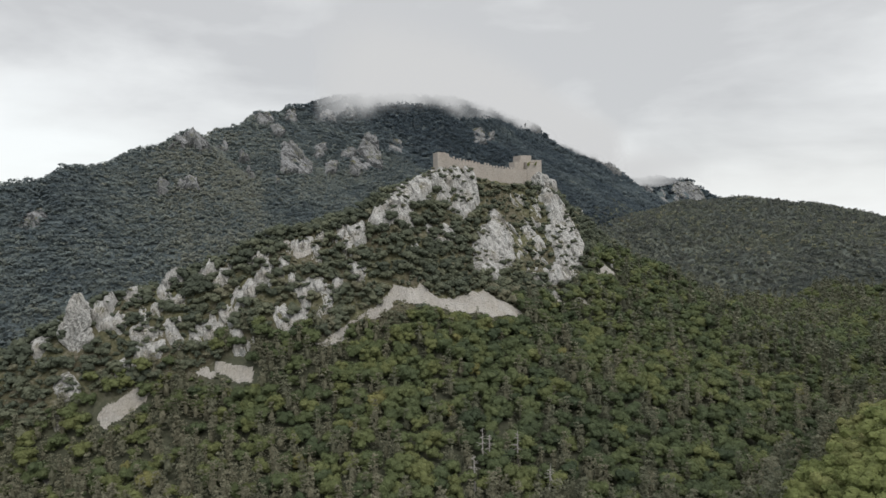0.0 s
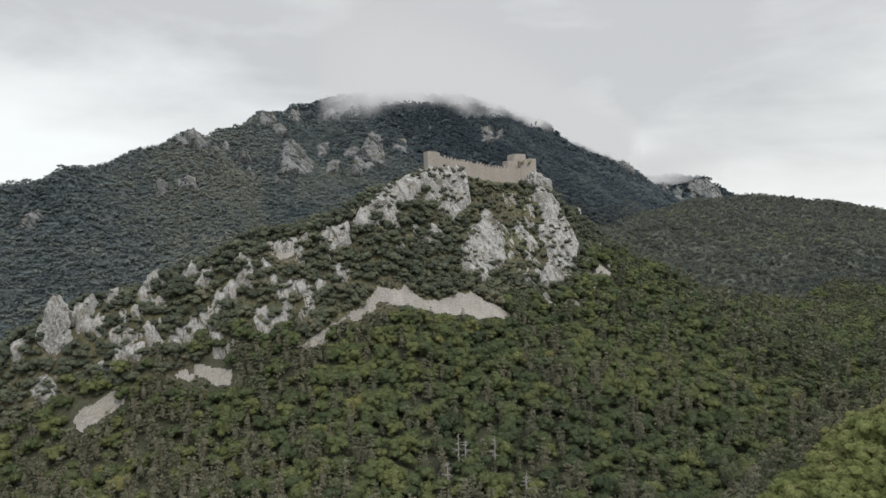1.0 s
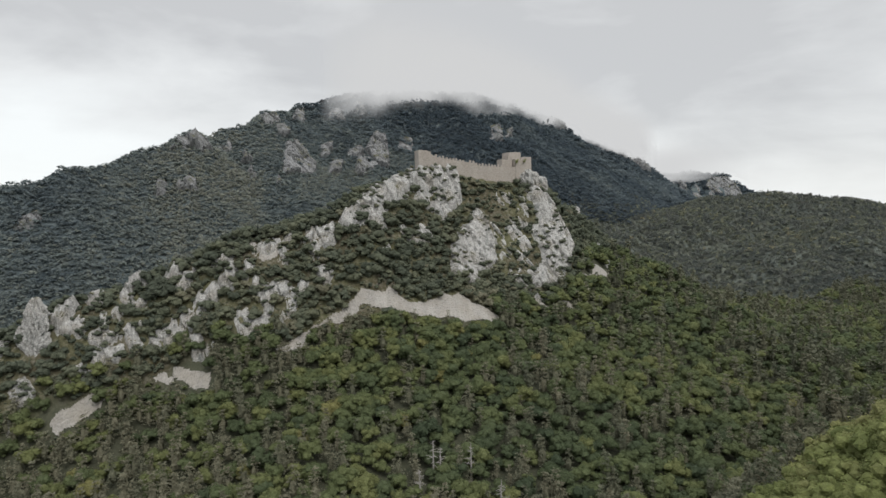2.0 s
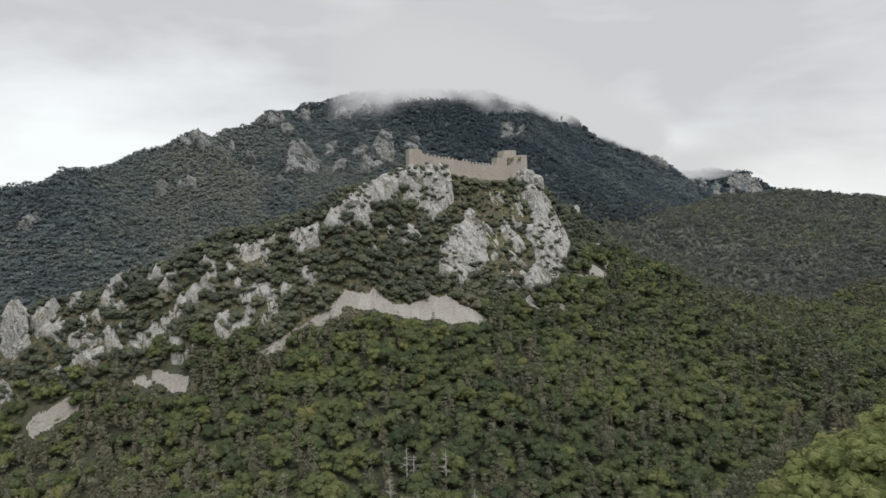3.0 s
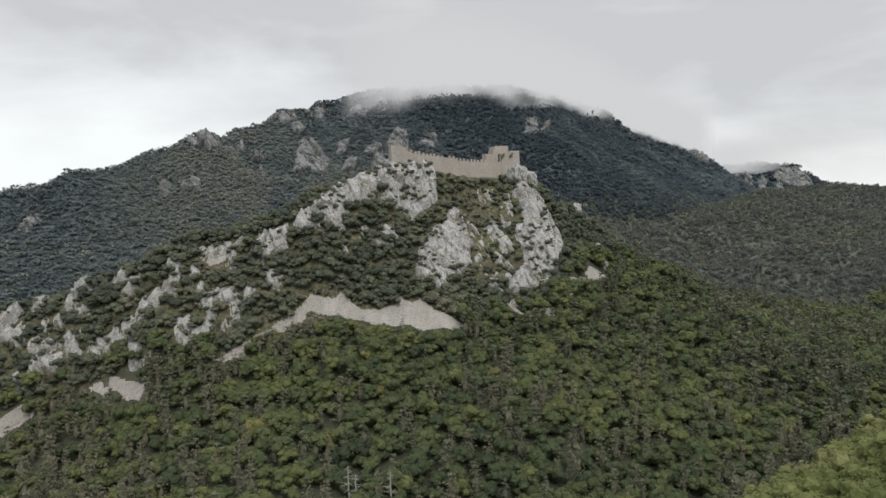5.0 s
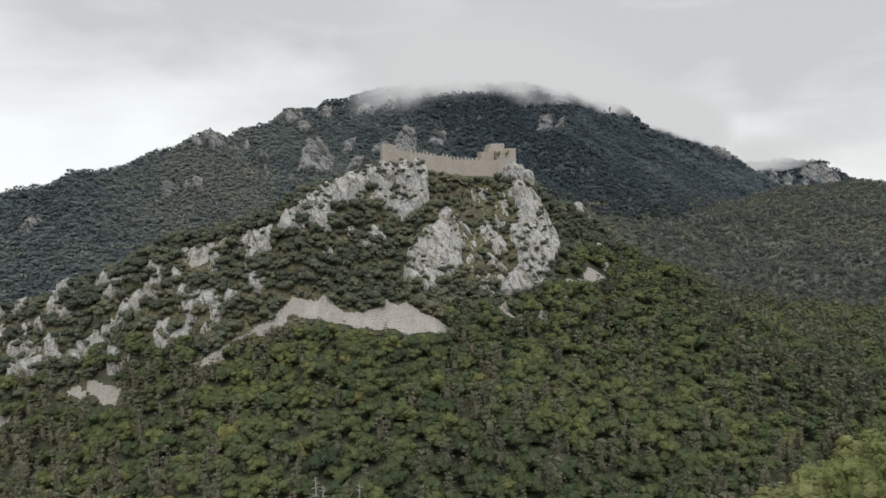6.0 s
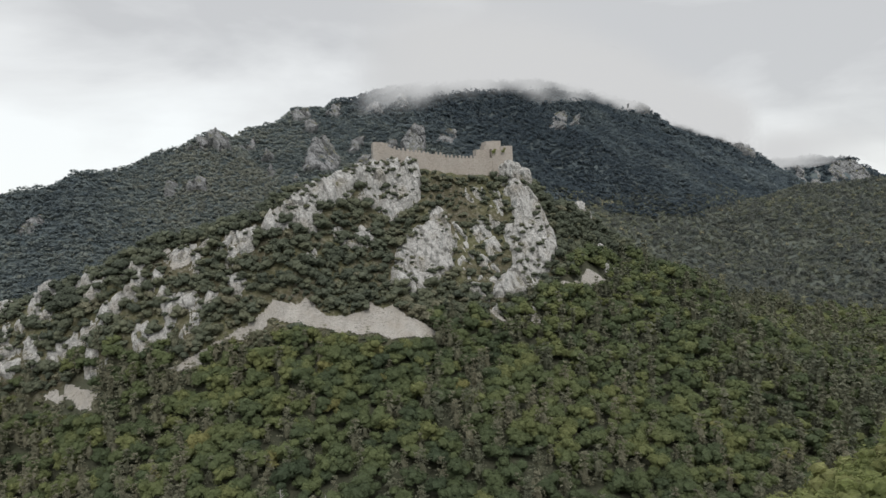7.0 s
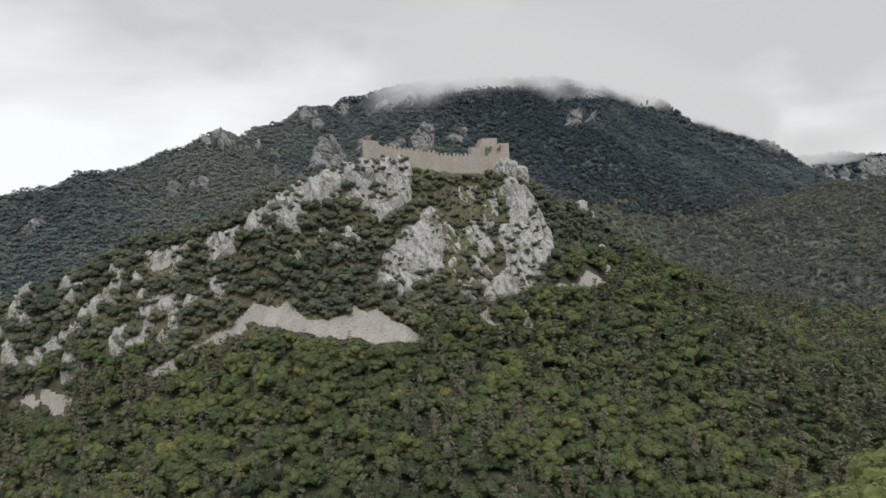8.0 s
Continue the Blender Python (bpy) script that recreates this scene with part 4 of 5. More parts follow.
# The wood below the castle hill
x, y = scatter_slope(-190, 360, 92, 520, 4.15, 3.2)
keep = in_view(x, y, 12) & ((y > 150) | (x > 50)) & (hill_share(x, y) < 0.9) & ~on_scree(x, y) & ~on_scree(x, y + 1.2) & ~near_rock(x, y)
d_spur = seg_field(x, y, SPUR)[0]
crest_far, crest_top, crest_side = seg_field(x, y, CREST)
spur_side = (d_spur < 55) & (height(x, y) > 128) & (y < 0.9 * x + 75)
keep &= ~((crest_side < 0) & (crest_far > 12) & (x < 60)) & ~(valley_end(x, y) & (x > 190)) & ~((y > 470) & (x < 190))
x, y, spur_side = pick(keep, x, y, spur_side)
z = land(x, y)
size = rng.uniform(0.72, 1.3, len(x))
for a in (7.0, 5.5, 4.2, 3.0, 2.0):                              # low growth at the foot of the scree
    size = np.where(on_scree(x, y + a) | on_scree(x + 0.5 * a, y + 0.9 * a), np.minimum(size, 0.17 * a), size)
grove = fractal(x, y, 45, 81, 3)
low = np.clip((220 - y) / 40, 0, 1) + np.clip((x - 70) / 60, 0, 1) * 0.5 - np.clip((x - 60) / 30, 0, 1) * np.clip((130 - x) / 20, 0, 1) * (y > 255) + 0.4 * ((x > 128) & (y < 310))
pine = (0.35 * grove + 0.42 * rng.normal(size=len(x)) + 0.4 * np.clip(low, 0, 1) + 0.16 * np.clip((10 - x) / 40, 0, 1) > 0.33) & ~spur_side
tint = np.clip(0.40 + 0.28 * fractal(x, y, 60, 91, 3) + rng.normal(0, 0.2, len(x)) + 0.24 * ((x > 55) & (y > 240)) + 0.34 * np.clip((50 - x) / 70, 0, 1) , 0, 1)
tint = np.where(rng.random(len(x)) < 0.012, 0.97, np.minimum(tint, 0.88))
order = np.argsort(np.hypot(x - 60, y - 120) + 1e4 * spur_side)
chosen = np.zeros(len(x), bool)
chosen[order[:300]] = True
rest = ~chosen
m = rest & ~pine & ~spur_side
near = np.hypot(x - 50, y) < 275
by_flight = (np.hypot(x - 99, y - 68) < 80) & (x < 132)
for name, mask, protos, mat, label in [("broadleaf_wood", m & near, near_broad, BROAD, "dense green broadleaf wood on the slope"),
                                       ("broadleaf_wood", m & ~near, mid_broad, BROAD, "green broadleaf wood on the valley side"),
                                       ("pine_wood", rest & pine & near, near_pine, PINE, "grey-green pines among the broadleaf trees"),
                                       ("pine_wood", rest & pine & ~near, mid_pine, PINE, "grey-green pines on the valley side"),
                                       ("spur_wood", rest & spur_side & by_flight, fine_crowns, SPUR_LEAF, "bright yellow-green bushes and trees on the crest of the near spur"),
                                       ("spur_wood", rest & spur_side & ~by_flight, spur_crowns, SPUR_LEAF, "bright yellow-green bushes and trees on the near spur")]:
    a, b, c, s, tt = pick(mask, x, y, z, size, tint)
    piney = protos is near_pine or protos is mid_pine
    wood(name, mat, protos, a, b, c + (1.6 if piney else 0.6) * s, (2.6 if piney else 3.2) * s, (2.9 if piney else 3.0) * s, tt, label)

kinds_broad = [tree_kind("crown", p, 0.25 + 0.09 * k, BROAD, k, 4.5) for k, p in enumerate(near_broad)]
kinds_pine = [tree_kind("crown", p, 0.2 + 0.12 * k, PINE, 20 + k, 6.0) for k, p in enumerate(near_pine)]
for k in np.flatnonzero(chosen):
    piney = bool(pine[k])
    crown_mesh, trunk_mesh = (kinds_pine if piney else kinds_broad)[int(rng.integers(6))]
    tree = new("pine_tree" if piney else "broadleaf_tree")
    tree.location = (x[k], y[k], z[k])
    tree.rotation_euler = (0, 0, rng.uniform(0, 6.28))
    s = size[k]
    crown = new("crown", crown_mesh)
    crown.scale = ((2.5 if piney else 3.05) * s, (2.5 if piney else 3.05) * s, (2.9 if piney else 3.0) * s)
    crown.location = (0, 0, (1.6 if piney else 0.6) * s)
    trunk = new("trunk", trunk_mesh)
    trunk.scale = (s, s, s)
    crown.parent = trunk.parent = tree
    tagged(tree, "grey-green pine with open shelves of needles" if piney else "green broadleaf tree with a rounded leafy crown", "tree",
           "pines of the near wood" if piney else "broadleaf trees of the near wood")

# Holm oaks and shrubs on the castle hill
x, y = scatter(-190, 150, 150, 440, 2.1)
inside_castle = (np.abs((x + 1) * 0.473 - (y - 315) * 0.881 + 9) < 11) & (np.abs((x + 1) * 0.881 + (y - 315) * 0.473 - 30) < 34)
share = hill_share(x, y)
crest_d, crest_t, crest_s = seg_field(x, y, CREST)
lawn = np.clip(1.5 - np.hypot((x - 42) / 17, (y - 314) / 20), 0, 1)
keep = in_view(x, y) & (share > 0.4) & ~((crest_s < 0) & (crest_d > np.where(x > 55, 26, 9))) & ~on_scree(x, y) & ~on_scree(x, y + 1.2) & ~near_rock(x, y, 0.3) & ~near_rock(x + 0.5, y + 1.9, 0.0) & ~inside_castle
keep &= ~on_scree(x, y + 2.2) & (wave(x, y, 9, 101) + 0.5 * rng.random(len(x)) > 0.02 + 0.62 * lawn)
x, y = pick(keep, x, y)
size = (0.55 + 0.95 * rng.random(len(x)) ** 1.4) * (1.1 - 0.45 * np.clip(1.3 - np.hypot((x - 38) / 26, (y - 317) / 20), 0, 1))
wood("holm_oak_scrub", OAK, oak_crowns, x, y, land(x, y) - 0.4, 2.35 * size, 2.0 * size, np.clip(0.42 + 0.5 * fractal(x, y, 25, 111) + rng.normal(0, 0.2, len(x)), 0, 1),
     "dark green holm oaks and scrub on the rocky hill")
# Shrubs rooted in the ledges of the rocks
def on_rocks(x, y):
    """The height of the highest rock at each place, where there is one."""
    zs = np.full(len(x), np.nan)
    for ob in [o for o in scene.objects if o.type == "MESH" and o.name.split(".")[0] in ("rock_outcrop", "cliff", "rock_pinnacle")]:
        m = Matrix.LocRotScale(ob.location, ob.rotation_euler, None)
        tree_of = BVHTree.FromPolygons([m @ v.co for v in ob.data.vertices], [p.vertices[:] for p in ob.data.polygons])
        for k in np.flatnonzero(np.hypot(x - ob.location.x, y - ob.location.y) < 14):
            spot = tree_of.ray_cast(Vector((x[k], y[k], 400)), Vector((0, 0, -1)))[0]
            if spot is not None and not spot.z < zs[k]:
                zs[k] = spot.z
    return zs


x, y = scatter(-150, 100, 195, 392, 2.3)
keep = near_rock(x, y, 0.3) & (hill_share(x, y) > 0.3) & (wave(x, y, 6, 171) + 0.25 * rng.random(len(x)) > 0.61)
x, y = pick(keep, x, y)
z = on_rocks(x, y)
keep = z > land(x, y)
x, y, z = pick(keep, x, y, z)
size = rng.uniform(0.45, 1.25, len(x))
wood("rock_shrubs", OAK, oak_crowns, x, y, z - 0.5 * size, 1.7 * size, 1.2 * size, rng.uniform(0.1, 0.8, len(x)), "dark shrubs rooted in the ledges of the cliffs")

# Low plants between the rocks
x, y = scatter(-150, 110, 200, 400, 1.7)
keep = (hill_share(x, y) > 0.5) & ~on_scree(x, y) & ~inside(x, y, [(-6, 312), (56, 342), (46, 362), (-16, 332)]) & (rng.random(len(x)) < 0.6)
x, y = pick(keep, x, y)
size = rng.uniform(0.3, 0.75, len(x))
wood("low_shrubs", OAK, tufts, x, y, land(x, y) - 0.2, 0.9 * size, 0.7 * size, rng.uniform(0.4, 1.0, len(x)), "low dry shrubs and grass tufts between the rocks")

# Low scrub at the foot of the scree
x, y = scatter(-135, 100, 195, 350, 1.9)
foot = np.any([on_scree(x + 0.3 * a, y + a) for a in (1.5, 3.0, 4.5, 6.0)], axis=0)
x, y = pick(foot & ~on_scree(x, y) & ~near_rock(x, y), x, y)
size = rng.uniform(0.5, 0.85, len(x))
wood("scree_scrub", OAK, oak_crowns, x, y, land(x, y) - 0.3, 1.7 * size, 0.9 * size, rng.uniform(0.3, 1.0, len(x)), "low green scrub along the foot of the scree")

# Woods too far off to tell the trees' leaves: one sheet of crowns each
def crowns(x, y, spacing, seed):
    """Domed treetops on a jittered grid: height from 0 to 1 and a number for each tree."""
    u, v = x / spacing, y / spacing
    iu, iv = np.floor(u), np.floor(v)
    top, tint = np.zeros(x.shape), np.zeros(x.shape)
    for du in (-1, 0, 1):
        for dv in (-1, 0, 1):
            cu, cv = iu + du, iv + dv
            px, py = cu + 0.15 + 0.7 * lattice(cu, cv, seed), cv + 0.15 + 0.7 * lattice(cu, cv, seed + 1)
            wide, high = 0.55 + 0.3 * lattice(cu, cv, seed + 2), 0.55 + 0.45 * lattice(cu, cv, seed + 3)
            d = ((u - px) ** 2 + (v - py) ** 2) / wide ** 2
            h = high * np.sqrt(np.clip(1 - d, 0, 1))
            tint = np.where(h > top, lattice(cu, cv, seed + 4), tint)
            top = np.maximum(top, h)
    return top, tint


def canopy_sheet(name, x0, x1, y0, y1, step, spacing, tall, where, mat, seed, label):
    X, Y = np.meshgrid(np.arange(x0, x1, float(step)), np.arange(y0, y1, float(step)))
    X = X + rng.uniform(-0.25, 0.25, X.shape) * step
    Y = Y + rng.uniform(-0.25, 0.25, Y.shape) * step
    top, tint = crowns(X, Y, spacing, seed)
    Z = land(X, Y) + tall * top + rng.uniform(-0.08, 0.08, X.shape) * tall * (top > 0) - 0.3
    keep = where(X, Y).ravel()
    f = grid_faces(X.shape[1], X.shape[0])
    f = f[keep[f].all(1)]
    used, f = np.unique(f, return_inverse=True)
    ob = new(name, mesh_from(name, np.stack([X, Y, Z], -1).reshape(-1, 3)[used], f.reshape(-1, 4), mat, True, tint=np.clip(0.15 + 0.7 * tint, 0, 1).ravel()[used]))
    return tagged(ob, label, "trees", kind="stuff")


def on_mountain(x, y, more=0.0):
    """Where the mountain's flank rises above the foot of the far hill."""
    d, top, side = seg_field(x, y, MOUNTAIN)
    hill_d, hill_top, hill_side = seg_field(x, y, FAR_HILL)
    face = top - 0.85 * d + 0.17 * np.maximum(d - 60, 0)
    return face > np.maximum(hill_top - 0.28 * hill_d, np.where(x > 20, 203, 137)) - 6 + 22 * fractal(x, y, 60, 421) + more


def mountain_side_of(x, y):
    d, top, side = seg_field(x, y, MOUNTAIN)
    hill_d, hill_top, hill_side = seg_field(x, y, CREST)
    behind = (hill_side < 0) & (hill_d > np.where(x < -90, 8, 22)) | (y > 440)
    return in_view(x, y, 30) & behind & ((side > 0) & (d < 450) | (d < 14)) & on_mountain(x, y) & ~(near_rock(x, y, 0.5) & (wave(x, y, 7, 411) < 0.6))


def far_hill_of(x, y):
    return in_view(x, y, 40) & ((valley_end(x, y) & (x > 185)) | (y > 455) & (x <= 190)) & ~on_mountain(x, y, 14) & (x > -40)


canopy_sheet("mountain_canopy", -420, 130, 240, 640, 2.4, 5, 0.8, mountain_side_of, HAZED_MOUNT_CANOPY, 300, "dense forest on the lower mountainside, blued by painted haze")
canopy_sheet("mountain_canopy", -330, 350, 636, 1010, 3.2, 7, 1.2, mountain_side_of, HAZED_MOUNT_CANOPY, 310, "dense forest on the upper mountainside, blued by painted haze")
canopy_sheet("mountain_canopy", -150, 640, 1004, 1560, 5.0, 11, 1.8, mountain_side_of, HAZED_MOUNT_CANOPY, 320, "dark forest on the mountain's far shoulder")
canopy_sheet("far_hill_canopy", -40, 760, 420, 900, 3.2, 7, 1.2, far_hill_of, HAZED_HILL_CANOPY, 330, "mixed woods covering the far rounded hill")
canopy_sheet("distant_canopy", 380, 960, 1480, 1760, 7.0, 16, 6.0, lambda x, y: seg_field(x, y, DISTANT)[0] < 260, HAZED_MOUNT_CANOPY, 340, "dark forest on the distant ridge")

# The trees that stand in those woods
x, y = scatter(-40, 720, 425, 880, 3.7, 0.5)
x, y = pick(far_hill_of(x, y), x, y)
size = rng.uniform(0.65, 1.3, len(x))
wood("far_hill_wood", HAZED_FAR_LEAF, far_crowns, x, y, land(x, y) - 0.3, 2.5 * size, 2.1 * size, np.clip(0.42 + 0.55 * fractal(x, y, 110, 121, 4) + rng.normal(0, 0.24, len(x)), 0, 0.97),
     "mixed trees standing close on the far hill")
for x0, x1, y0, y1, step, r in [(-420, 120, 240, 620, 1.9, 1.4), (-330, 330, 620, 1000, 3.1, 2.2), (-150, 640, 1000, 1540, 5.4, 3.6), (380, 960, 1500, 1780, 8.0, 5.6)]:
    x, y = scatter(x0, x1, y0, y1, step, 0.5)
    x, y = pick(mountain_side_of(x, y) if y1 < 1550 else (seg_field(x, y, DISTANT)[0] < 260) & ~near_rock(x, y, 1.0), x, y)
    size = rng.uniform(0.5, 1.4, len(x))
    haze_tint = 0.46 - 0.38 * np.clip((x + 160) / 200, 0, 1) + 0.26 * np.clip((520 - y) / 200, 0, 1)      # haze put into the tint: paler west and low down, darker east
    wood("mountain_forest", HAZED_MOUNT_LEAF, mount_crowns, x, y, land(x, y) + 0.05 * r, 1.3 * r * size, 1.15 * r * size,
         np.clip(haze_tint + 0.55 * fractal(x, y, 150, 131, 3) + 0.3 * fractal(x, y, 24, 141, 3) + rng.normal(0, 0.12, len(x)), 0, 0.97), "trees standing close in the mountain forest")


# Dead trees
def dead_tree(x, y, high, seed):
    r = np.random.default_rng(seed)
    tree = new("dead_tree")
    tree.location = (x, y, float(land(x, y)))

    def limb(name, a, b, ra, rb):
        bm = bmesh.new()
        way = b - a
        m = Matrix.Translation((a + b) / 2) @ way.to_track_quat("Z", "Y").to_matrix().to_4x4()
        bmesh.ops.create_cone(bm, cap_ends=True, segments=7, radius1=ra, radius2=rb, depth=way.length, matrix=m)
        me = bpy.data.meshes.new(name)
        bm.to_mesh(me)
        bm.free()
        me.materials.append(DEADWOOD)
        new(name, me).parent = tree

    top = Vector((r.normal(0, 0.3), r.normal(0, 0.3), high))
    limb("trunk", Vector((0, 0, -0.5)), top, 0.34, 0.08)
    for k in range(20):
        u, a = r.uniform(0.35, 0.97), r.uniform(0, 6.28)
        p = top * u
        limb("branch", p, p + Vector((math.cos(a), math.sin(a), r.uniform(-0.3, 0.3))) * (1.2 - u) * 3.4, 0.10, 0.03)
    return tagged(tree, "bleached bare dead tree rising from the wood", "tree", "dead trees")


for k, (a, b, c) in enumerate([(11, 198, 11), (13, 197.5, 9.5), (22, 200, 11.5), (30, 190, 11), (8, 188, 10.5)]):
    dead_tree(a, b, c, k)


# ---- the castle ----
castle = new("castle")
CASTLE_AT = Matrix.Translation((-1, 315, 0)) @ pose(0, 0, 0, 0, 0, 28.2)
castle.matrix_world = CASTLE_AT
tagged(castle, "ruined medieval stone castle with crenellated walls on the summit", "castle")


def part(name, bm, material, parent, label=""):
    me = bpy.data.meshes.new(name)
    bm.to_mesh(me)
    bm.free()
    me.materials.append(material)
    ob = new(name, me)
    ob.parent = parent
    return tagged(ob, label)


def footing(s, w):
    p = CASTLE_AT @ Vector((s, w, 0))
    return float(land(p.x, p.y))


def wall_block(bm, points, thick, w, seed, step=0.7, foot=4.0, rough=0.35, flare=0.0):
    """A wall along s whose top follows (s, z) points, ragged by `rough`, sunk into the rock below it."""
    r = np.random.default_rng(seed)
    s0, s1 = points[0][0], points[-1][0]
    n = max(2, int((s1 - s0) / step))
    ss = np.linspace(s0, s1, n + 1)
    tops = np.interp(ss, [p[0] for p in points], [p[1] for p in points]) + r.uniform(-rough, rough * 0.5, n + 1)
    rows = []
    for s, z in zip(ss, tops):
        low = min(footing(s, w), footing(s, w + thick)) - foot
        column = []
        for k in range(9):
            u = k / 8
            zz = low + (z - low) * u
            bulge = r.uniform(-0.03, 0.03) - flare * (1 - u)
            column.append((bm.verts.new((s + r.uniform(-0.05, 0.05), w + bulge, zz)), bm.verts.new((s, w + thick - bulge, zz))))
        rows.append(column)
    for a, b in zip(rows, rows[1:]):
        for k in range(8):
            bm.faces.new((a[k][0], b[k][0], b[k + 1][0], a[k + 1][0]))
            bm.faces.new((b[k][1], a[k][1], a[k + 1][1], b[k + 1][1]))
        bm.faces.new((a[8][0], b[8][0], b[8][1], a[8][1]))
    for col, flip in ((rows[0], False), (rows[-1], True)):
        for k in range(8):
            f = (col[k][1], col[k][0], col[k + 1][0], col[k + 1][1])
            bm.faces.new(f[::-1] if flip else f)


def masonry(name, points, thick, w, seed, label="", **more):
    bm = bmesh.new()
    wall_block(bm, points, thick, w, seed, **more)
    return part(name, bm, MASONRY, castle, label)


masonry("curtain_wall", [(5.2, 232.2), (6.4, 231.6), (8.6, 230.7), (13, 230.0), (21, 229.0), (28.5, 228.2), (31, 227.0), (38, 226.6), (46, 226.3), (52, 226.6)],
        1.6, 0.15, 1, "long battered curtain wall of pinkish-grey rubble stone", rough=0.12)
masonry("west_tower", [(-0.9, 233.9), (2.6, 233.8), (5.3, 233.3)], 5.0, -0.3, 2, "square corner tower of pale stone", rough=0.2)
masonry("keep_step", [(44.6, 230.3), (49.0, 230.2)], 5.0, 1.2, 4, "lower stepped wall of the keep", rough=0.25)
masonry("keep_step", [(48.6, 232.3), (51.0, 232.4)], 6.0, 2.0, 5, "upper stepped wall of the keep", rough=0.2)
masonry("keep", [(50.0, 234.2), (56.8, 234.3)], 7.0, 3.2, 6, "tallest square keep of the castle, roofless", rough=0.2)
masonry("east_tower", [(51.5, 230.5), (55.5, 229.8), (56.6, 231.6), (61.0, 231.8)], 6.0, -0.05, 7, "ruined end tower above the cliff", rough=0.25, flare=0.1)
masonry("north_wall", [(10, 226), (30, 226), (56, 226)], 1.5, 14, 8, rough=0.3)
masonry("inner_wall", [(12, 229.5), (14, 230.2), (15, 229.0)], 1.0, 7, 9, "stub of an inner wall", rough=0.4)

# Merlons along the wall walk
tops = [(7.6, 230.9), (13, 230.0), (21, 229.0), (28.5, 228.2), (31, 227.0), (38, 226.6), (46, 226.3)]
r = np.random.default_rng(12)
s = 8.4
while s < 44.2:
    if r.random() < 0.9:
        bm = bmesh.new()
        z = np.interp(s, [p[0] for p in tops], [p[1] for p in tops])
        hgt = r.uniform(0.7, 1.25)
        bmesh.ops.create_cube(bm, size=1, matrix=Matrix.Translation((s, 0.6, z + hgt / 2 - 0.25)) @ Matrix.Diagonal((r.uniform(0.8, 1.1), 0.75, hgt + 0.4, 1)))
        bmesh.ops.bevel(bm, geom=bm.edges[:], offset=0.1, segments=1, affect="EDGES")
        for v in bm.verts:
            v.co += Vector(r.uniform(-0.08, 0.08, 3))
        part("merlon", bm, MASONRY, castle)
    s += r.uniform(1.55, 1.95)

# Ivy on the keep
for s, w, z, size in [(51.8, -0.9, 228.8, 1.2), (52.5, -0.8, 229.8, 0.9), (56.2, -0.9, 229.2, 1.0), (56.9, -0.9, 230.2, 0.8)]:
    v = broad_crown(120, rng, 0.12, 5) * (size, 0.45, 0.9 * size) + (0, 0, -size)
    ob = new("ivy", mesh_from("ivy", v, np.arange(len(v)).reshape(-1, 3), SPUR_LEAF, False, tint=np.full(len(v), 0.55)))
    ob.matrix_world = CASTLE_AT @ pose(s, w, z)
    tagged(ob, "green ivy growing on the castle wall", "plant", "wall plants")

# The rock that carries the castle's end
LEDGE = "pale limestone knob under the castle's end tower"
rock(51.5, 342, 13, 10.5, 10, "castle_rock", LEDGE, "castle cliffs", turn=28, fine=5, sink=0.22, back=0, lobes=2)
rock(56.5, 345.5, 9, 9, 9, "castle_rock", LEDGE, "castle cliffs", turn=28, fine=5, sink=0.3, back=0, lobes=2)
rock(54, 338, 8, 5.5, 7, "castle_rock", LEDGE, "castle cliffs", turn=28, fine=4, sink=0.2, back=-12, lobes=2)


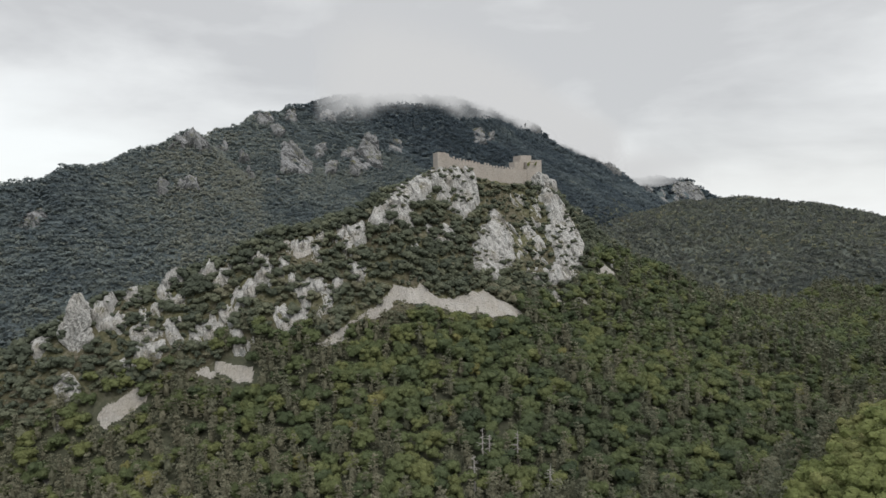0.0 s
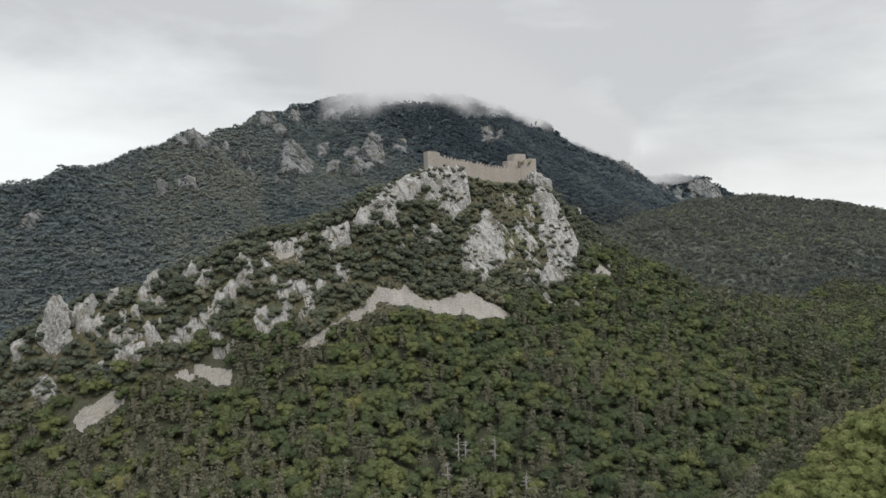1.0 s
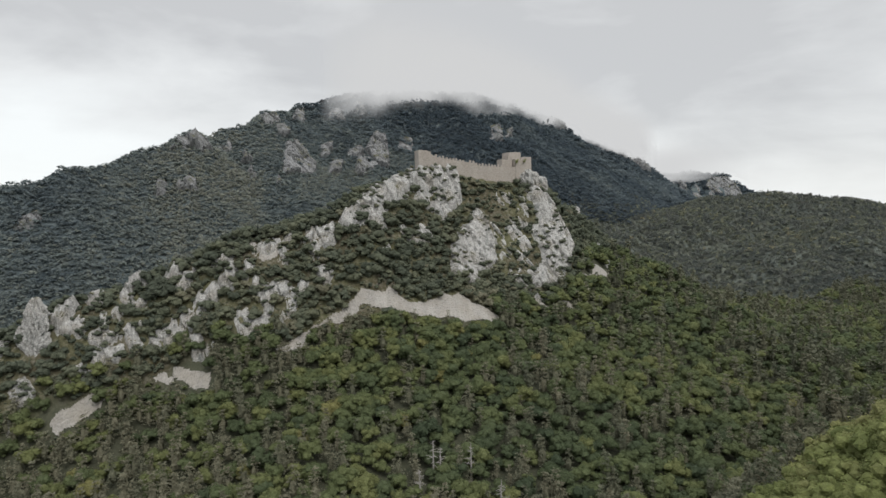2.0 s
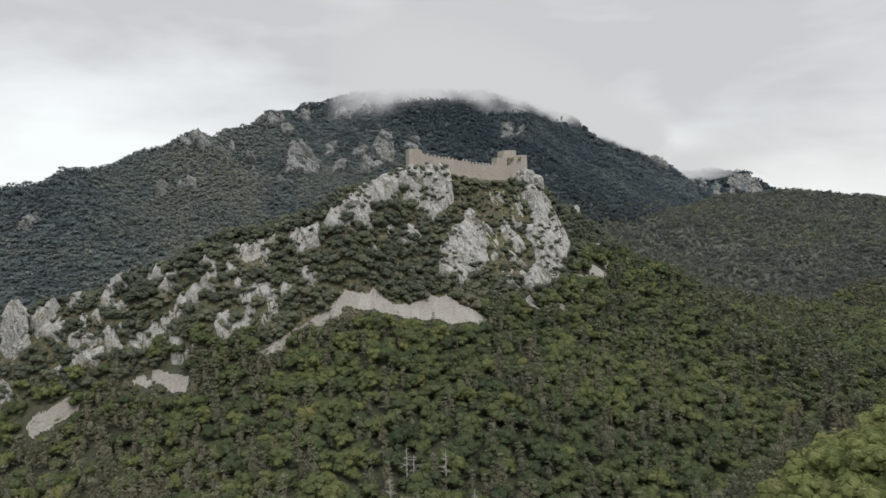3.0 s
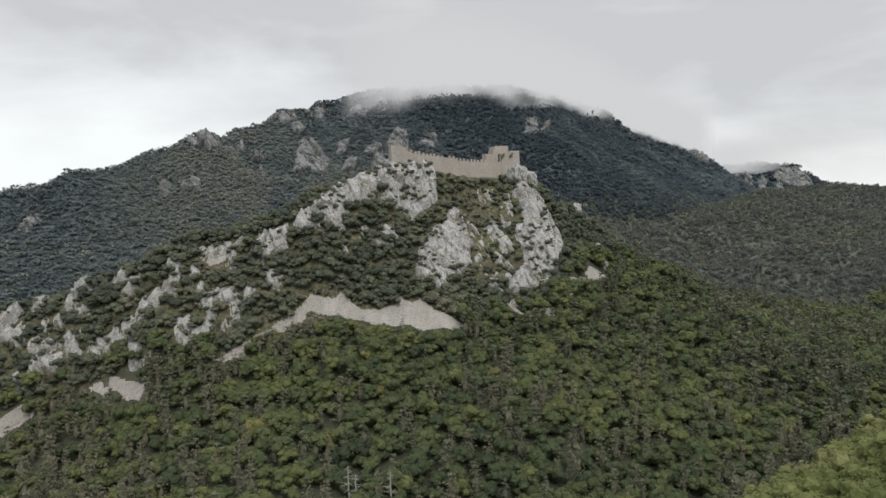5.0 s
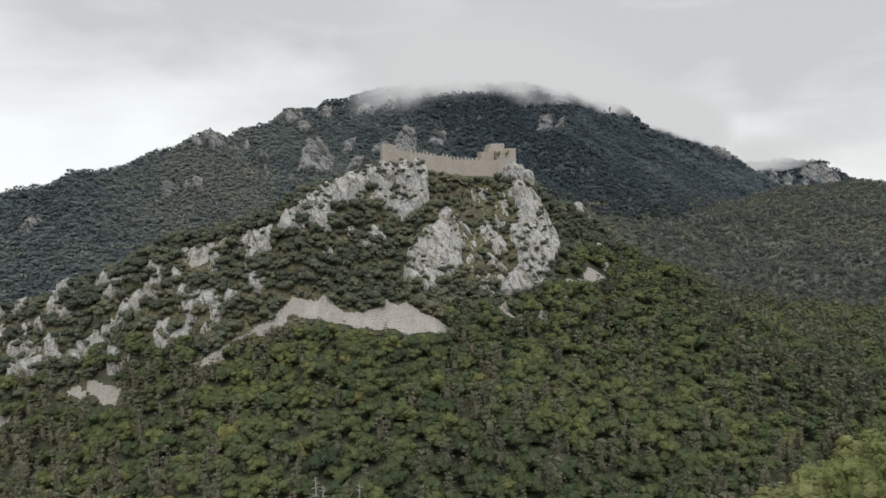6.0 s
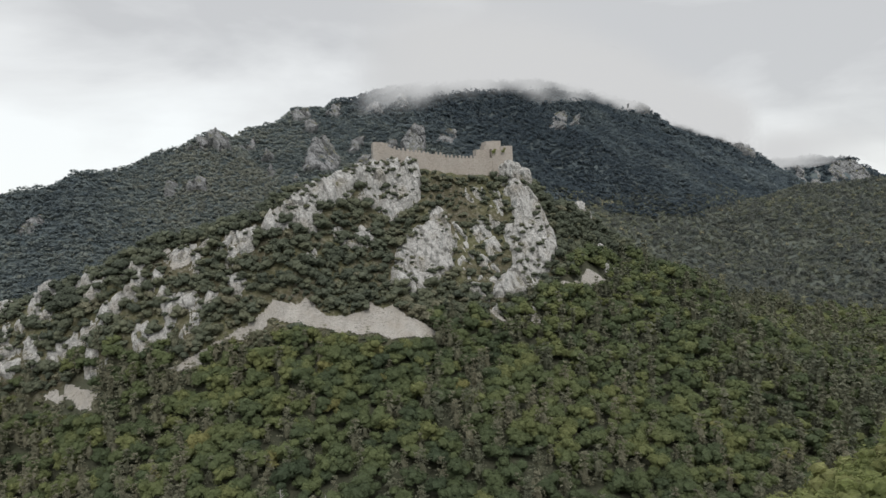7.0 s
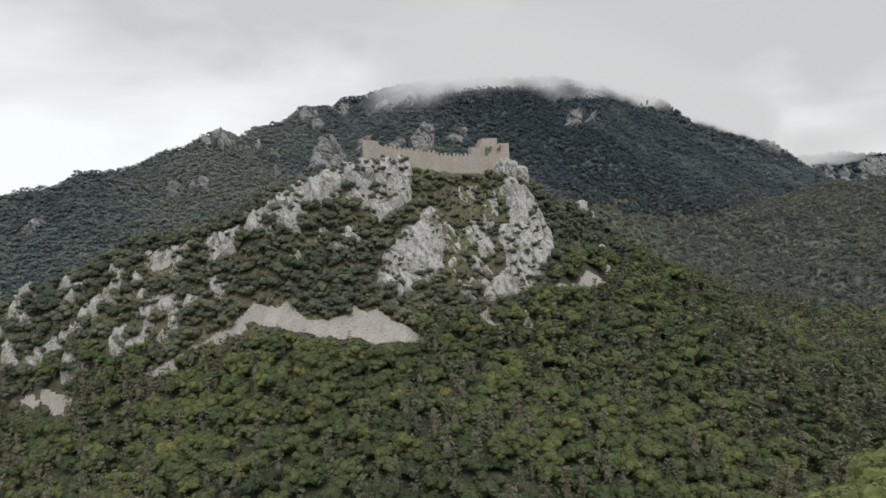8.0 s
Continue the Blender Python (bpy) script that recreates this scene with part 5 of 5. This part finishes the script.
# ---- low cloud on the mountain ----
def cloud_material():
    m = bpy.data.materials.new("low_cloud")
    m.use_nodes = True
    t = m.node_tree
    t.nodes.clear()
    o, clear, white, blend, thick = [t.nodes.new("ShaderNode" + k) for k in ("OutputMaterial", "BsdfTransparent", "Emission", "MixShader", "Attribute")]
    thick.attribute_name = "thick"
    # daylight scattered in the cloud is put in as emission
    white.inputs["Color"].default_value, white.inputs["Strength"].default_value = (0.57, 0.575, 0.58, 1), 1.0
    t.links.new(thick.outputs["Fac"], blend.inputs[0])
    t.links.new(clear.outputs[0], blend.inputs[1])
    t.links.new(white.outputs[0], blend.inputs[2])
    t.links.new(blend.outputs[0], o.inputs[0])
    return m


CLOUD = cloud_material()


def cloud_sheet(line, forward, below, above, seed, most, ends):
    """A drifting veil along a crest: it thins out downwards, upwards and towards its ends."""
    pts = np.array(line, float)
    run = np.concatenate([[0], np.cumsum(np.hypot(*np.diff(pts[:, :2], axis=0).T))])
    s = np.linspace(0, run[-1], 150)
    soft = np.exp(-(np.arange(-18, 19) / 7.0) ** 2)
    px, py, pz = [np.convolve(np.pad(np.interp(s, run, pts[:, k]), 18, "edge"), soft / soft.sum(), "valid") for k in range(3)]
    v = np.linspace(0, 1, 30)[:, None]
    X = (px + 0.15 * forward)[None] + 0 * v
    Y = (py - forward)[None] + 0 * v
    below = below * (1 - 0.8 * np.clip((s / run[-1] - 0.4) / 0.5, 0, 1))[None]
    Z = pz[None] - below + (below + above) * v
    wisp = fractal(s[None] + 0 * v, Z * 2.2, 90, seed, 5)
    edge = np.clip((v * (below + above) - below * 0.2 + 34 * wisp) / (0.75 * below), 0, 1)
    edge = edge * edge * (3 - 2 * edge)
    top = np.clip((1 - v) / 0.5, 0, 1)
    a = most * edge * top * top * (3 - 2 * top)
    u = s / run[-1]
    a = a * np.clip(u / ends[0], 0, 1)[None] * np.clip((1 - u) / ends[1], 0, 1)[None]
    ob = new("cloud_bank", mesh_from("cloud_bank", np.stack([X, Y, Z], -1).reshape(-1, 3), grid_faces(150, 30), CLOUD, True, thick=a.ravel()))
    ob.visible_shadow = False
    return tagged(ob, "soft grey-white cloud hiding the mountain top", "cloud", kind="structure")


summit = MOUNTAIN[19:-1]
for k, (forward, below, above, most) in enumerate([(10, 52, 75, 0.95), (36, 58, 85, 0.9), (68, 60, 95, 0.85)]):
    cloud_sheet(summit, forward, below, above, 200 + 10 * k, most, (0.14, 0.08))
for k, (forward, below, above) in enumerate([(45, 42, 75), (75, 36, 85)]):
    cloud_sheet([(300, 1753, 325)] + DISTANT[:4], forward, below, above, 240 + 10 * k, 0.75, (0.45, 0.45))
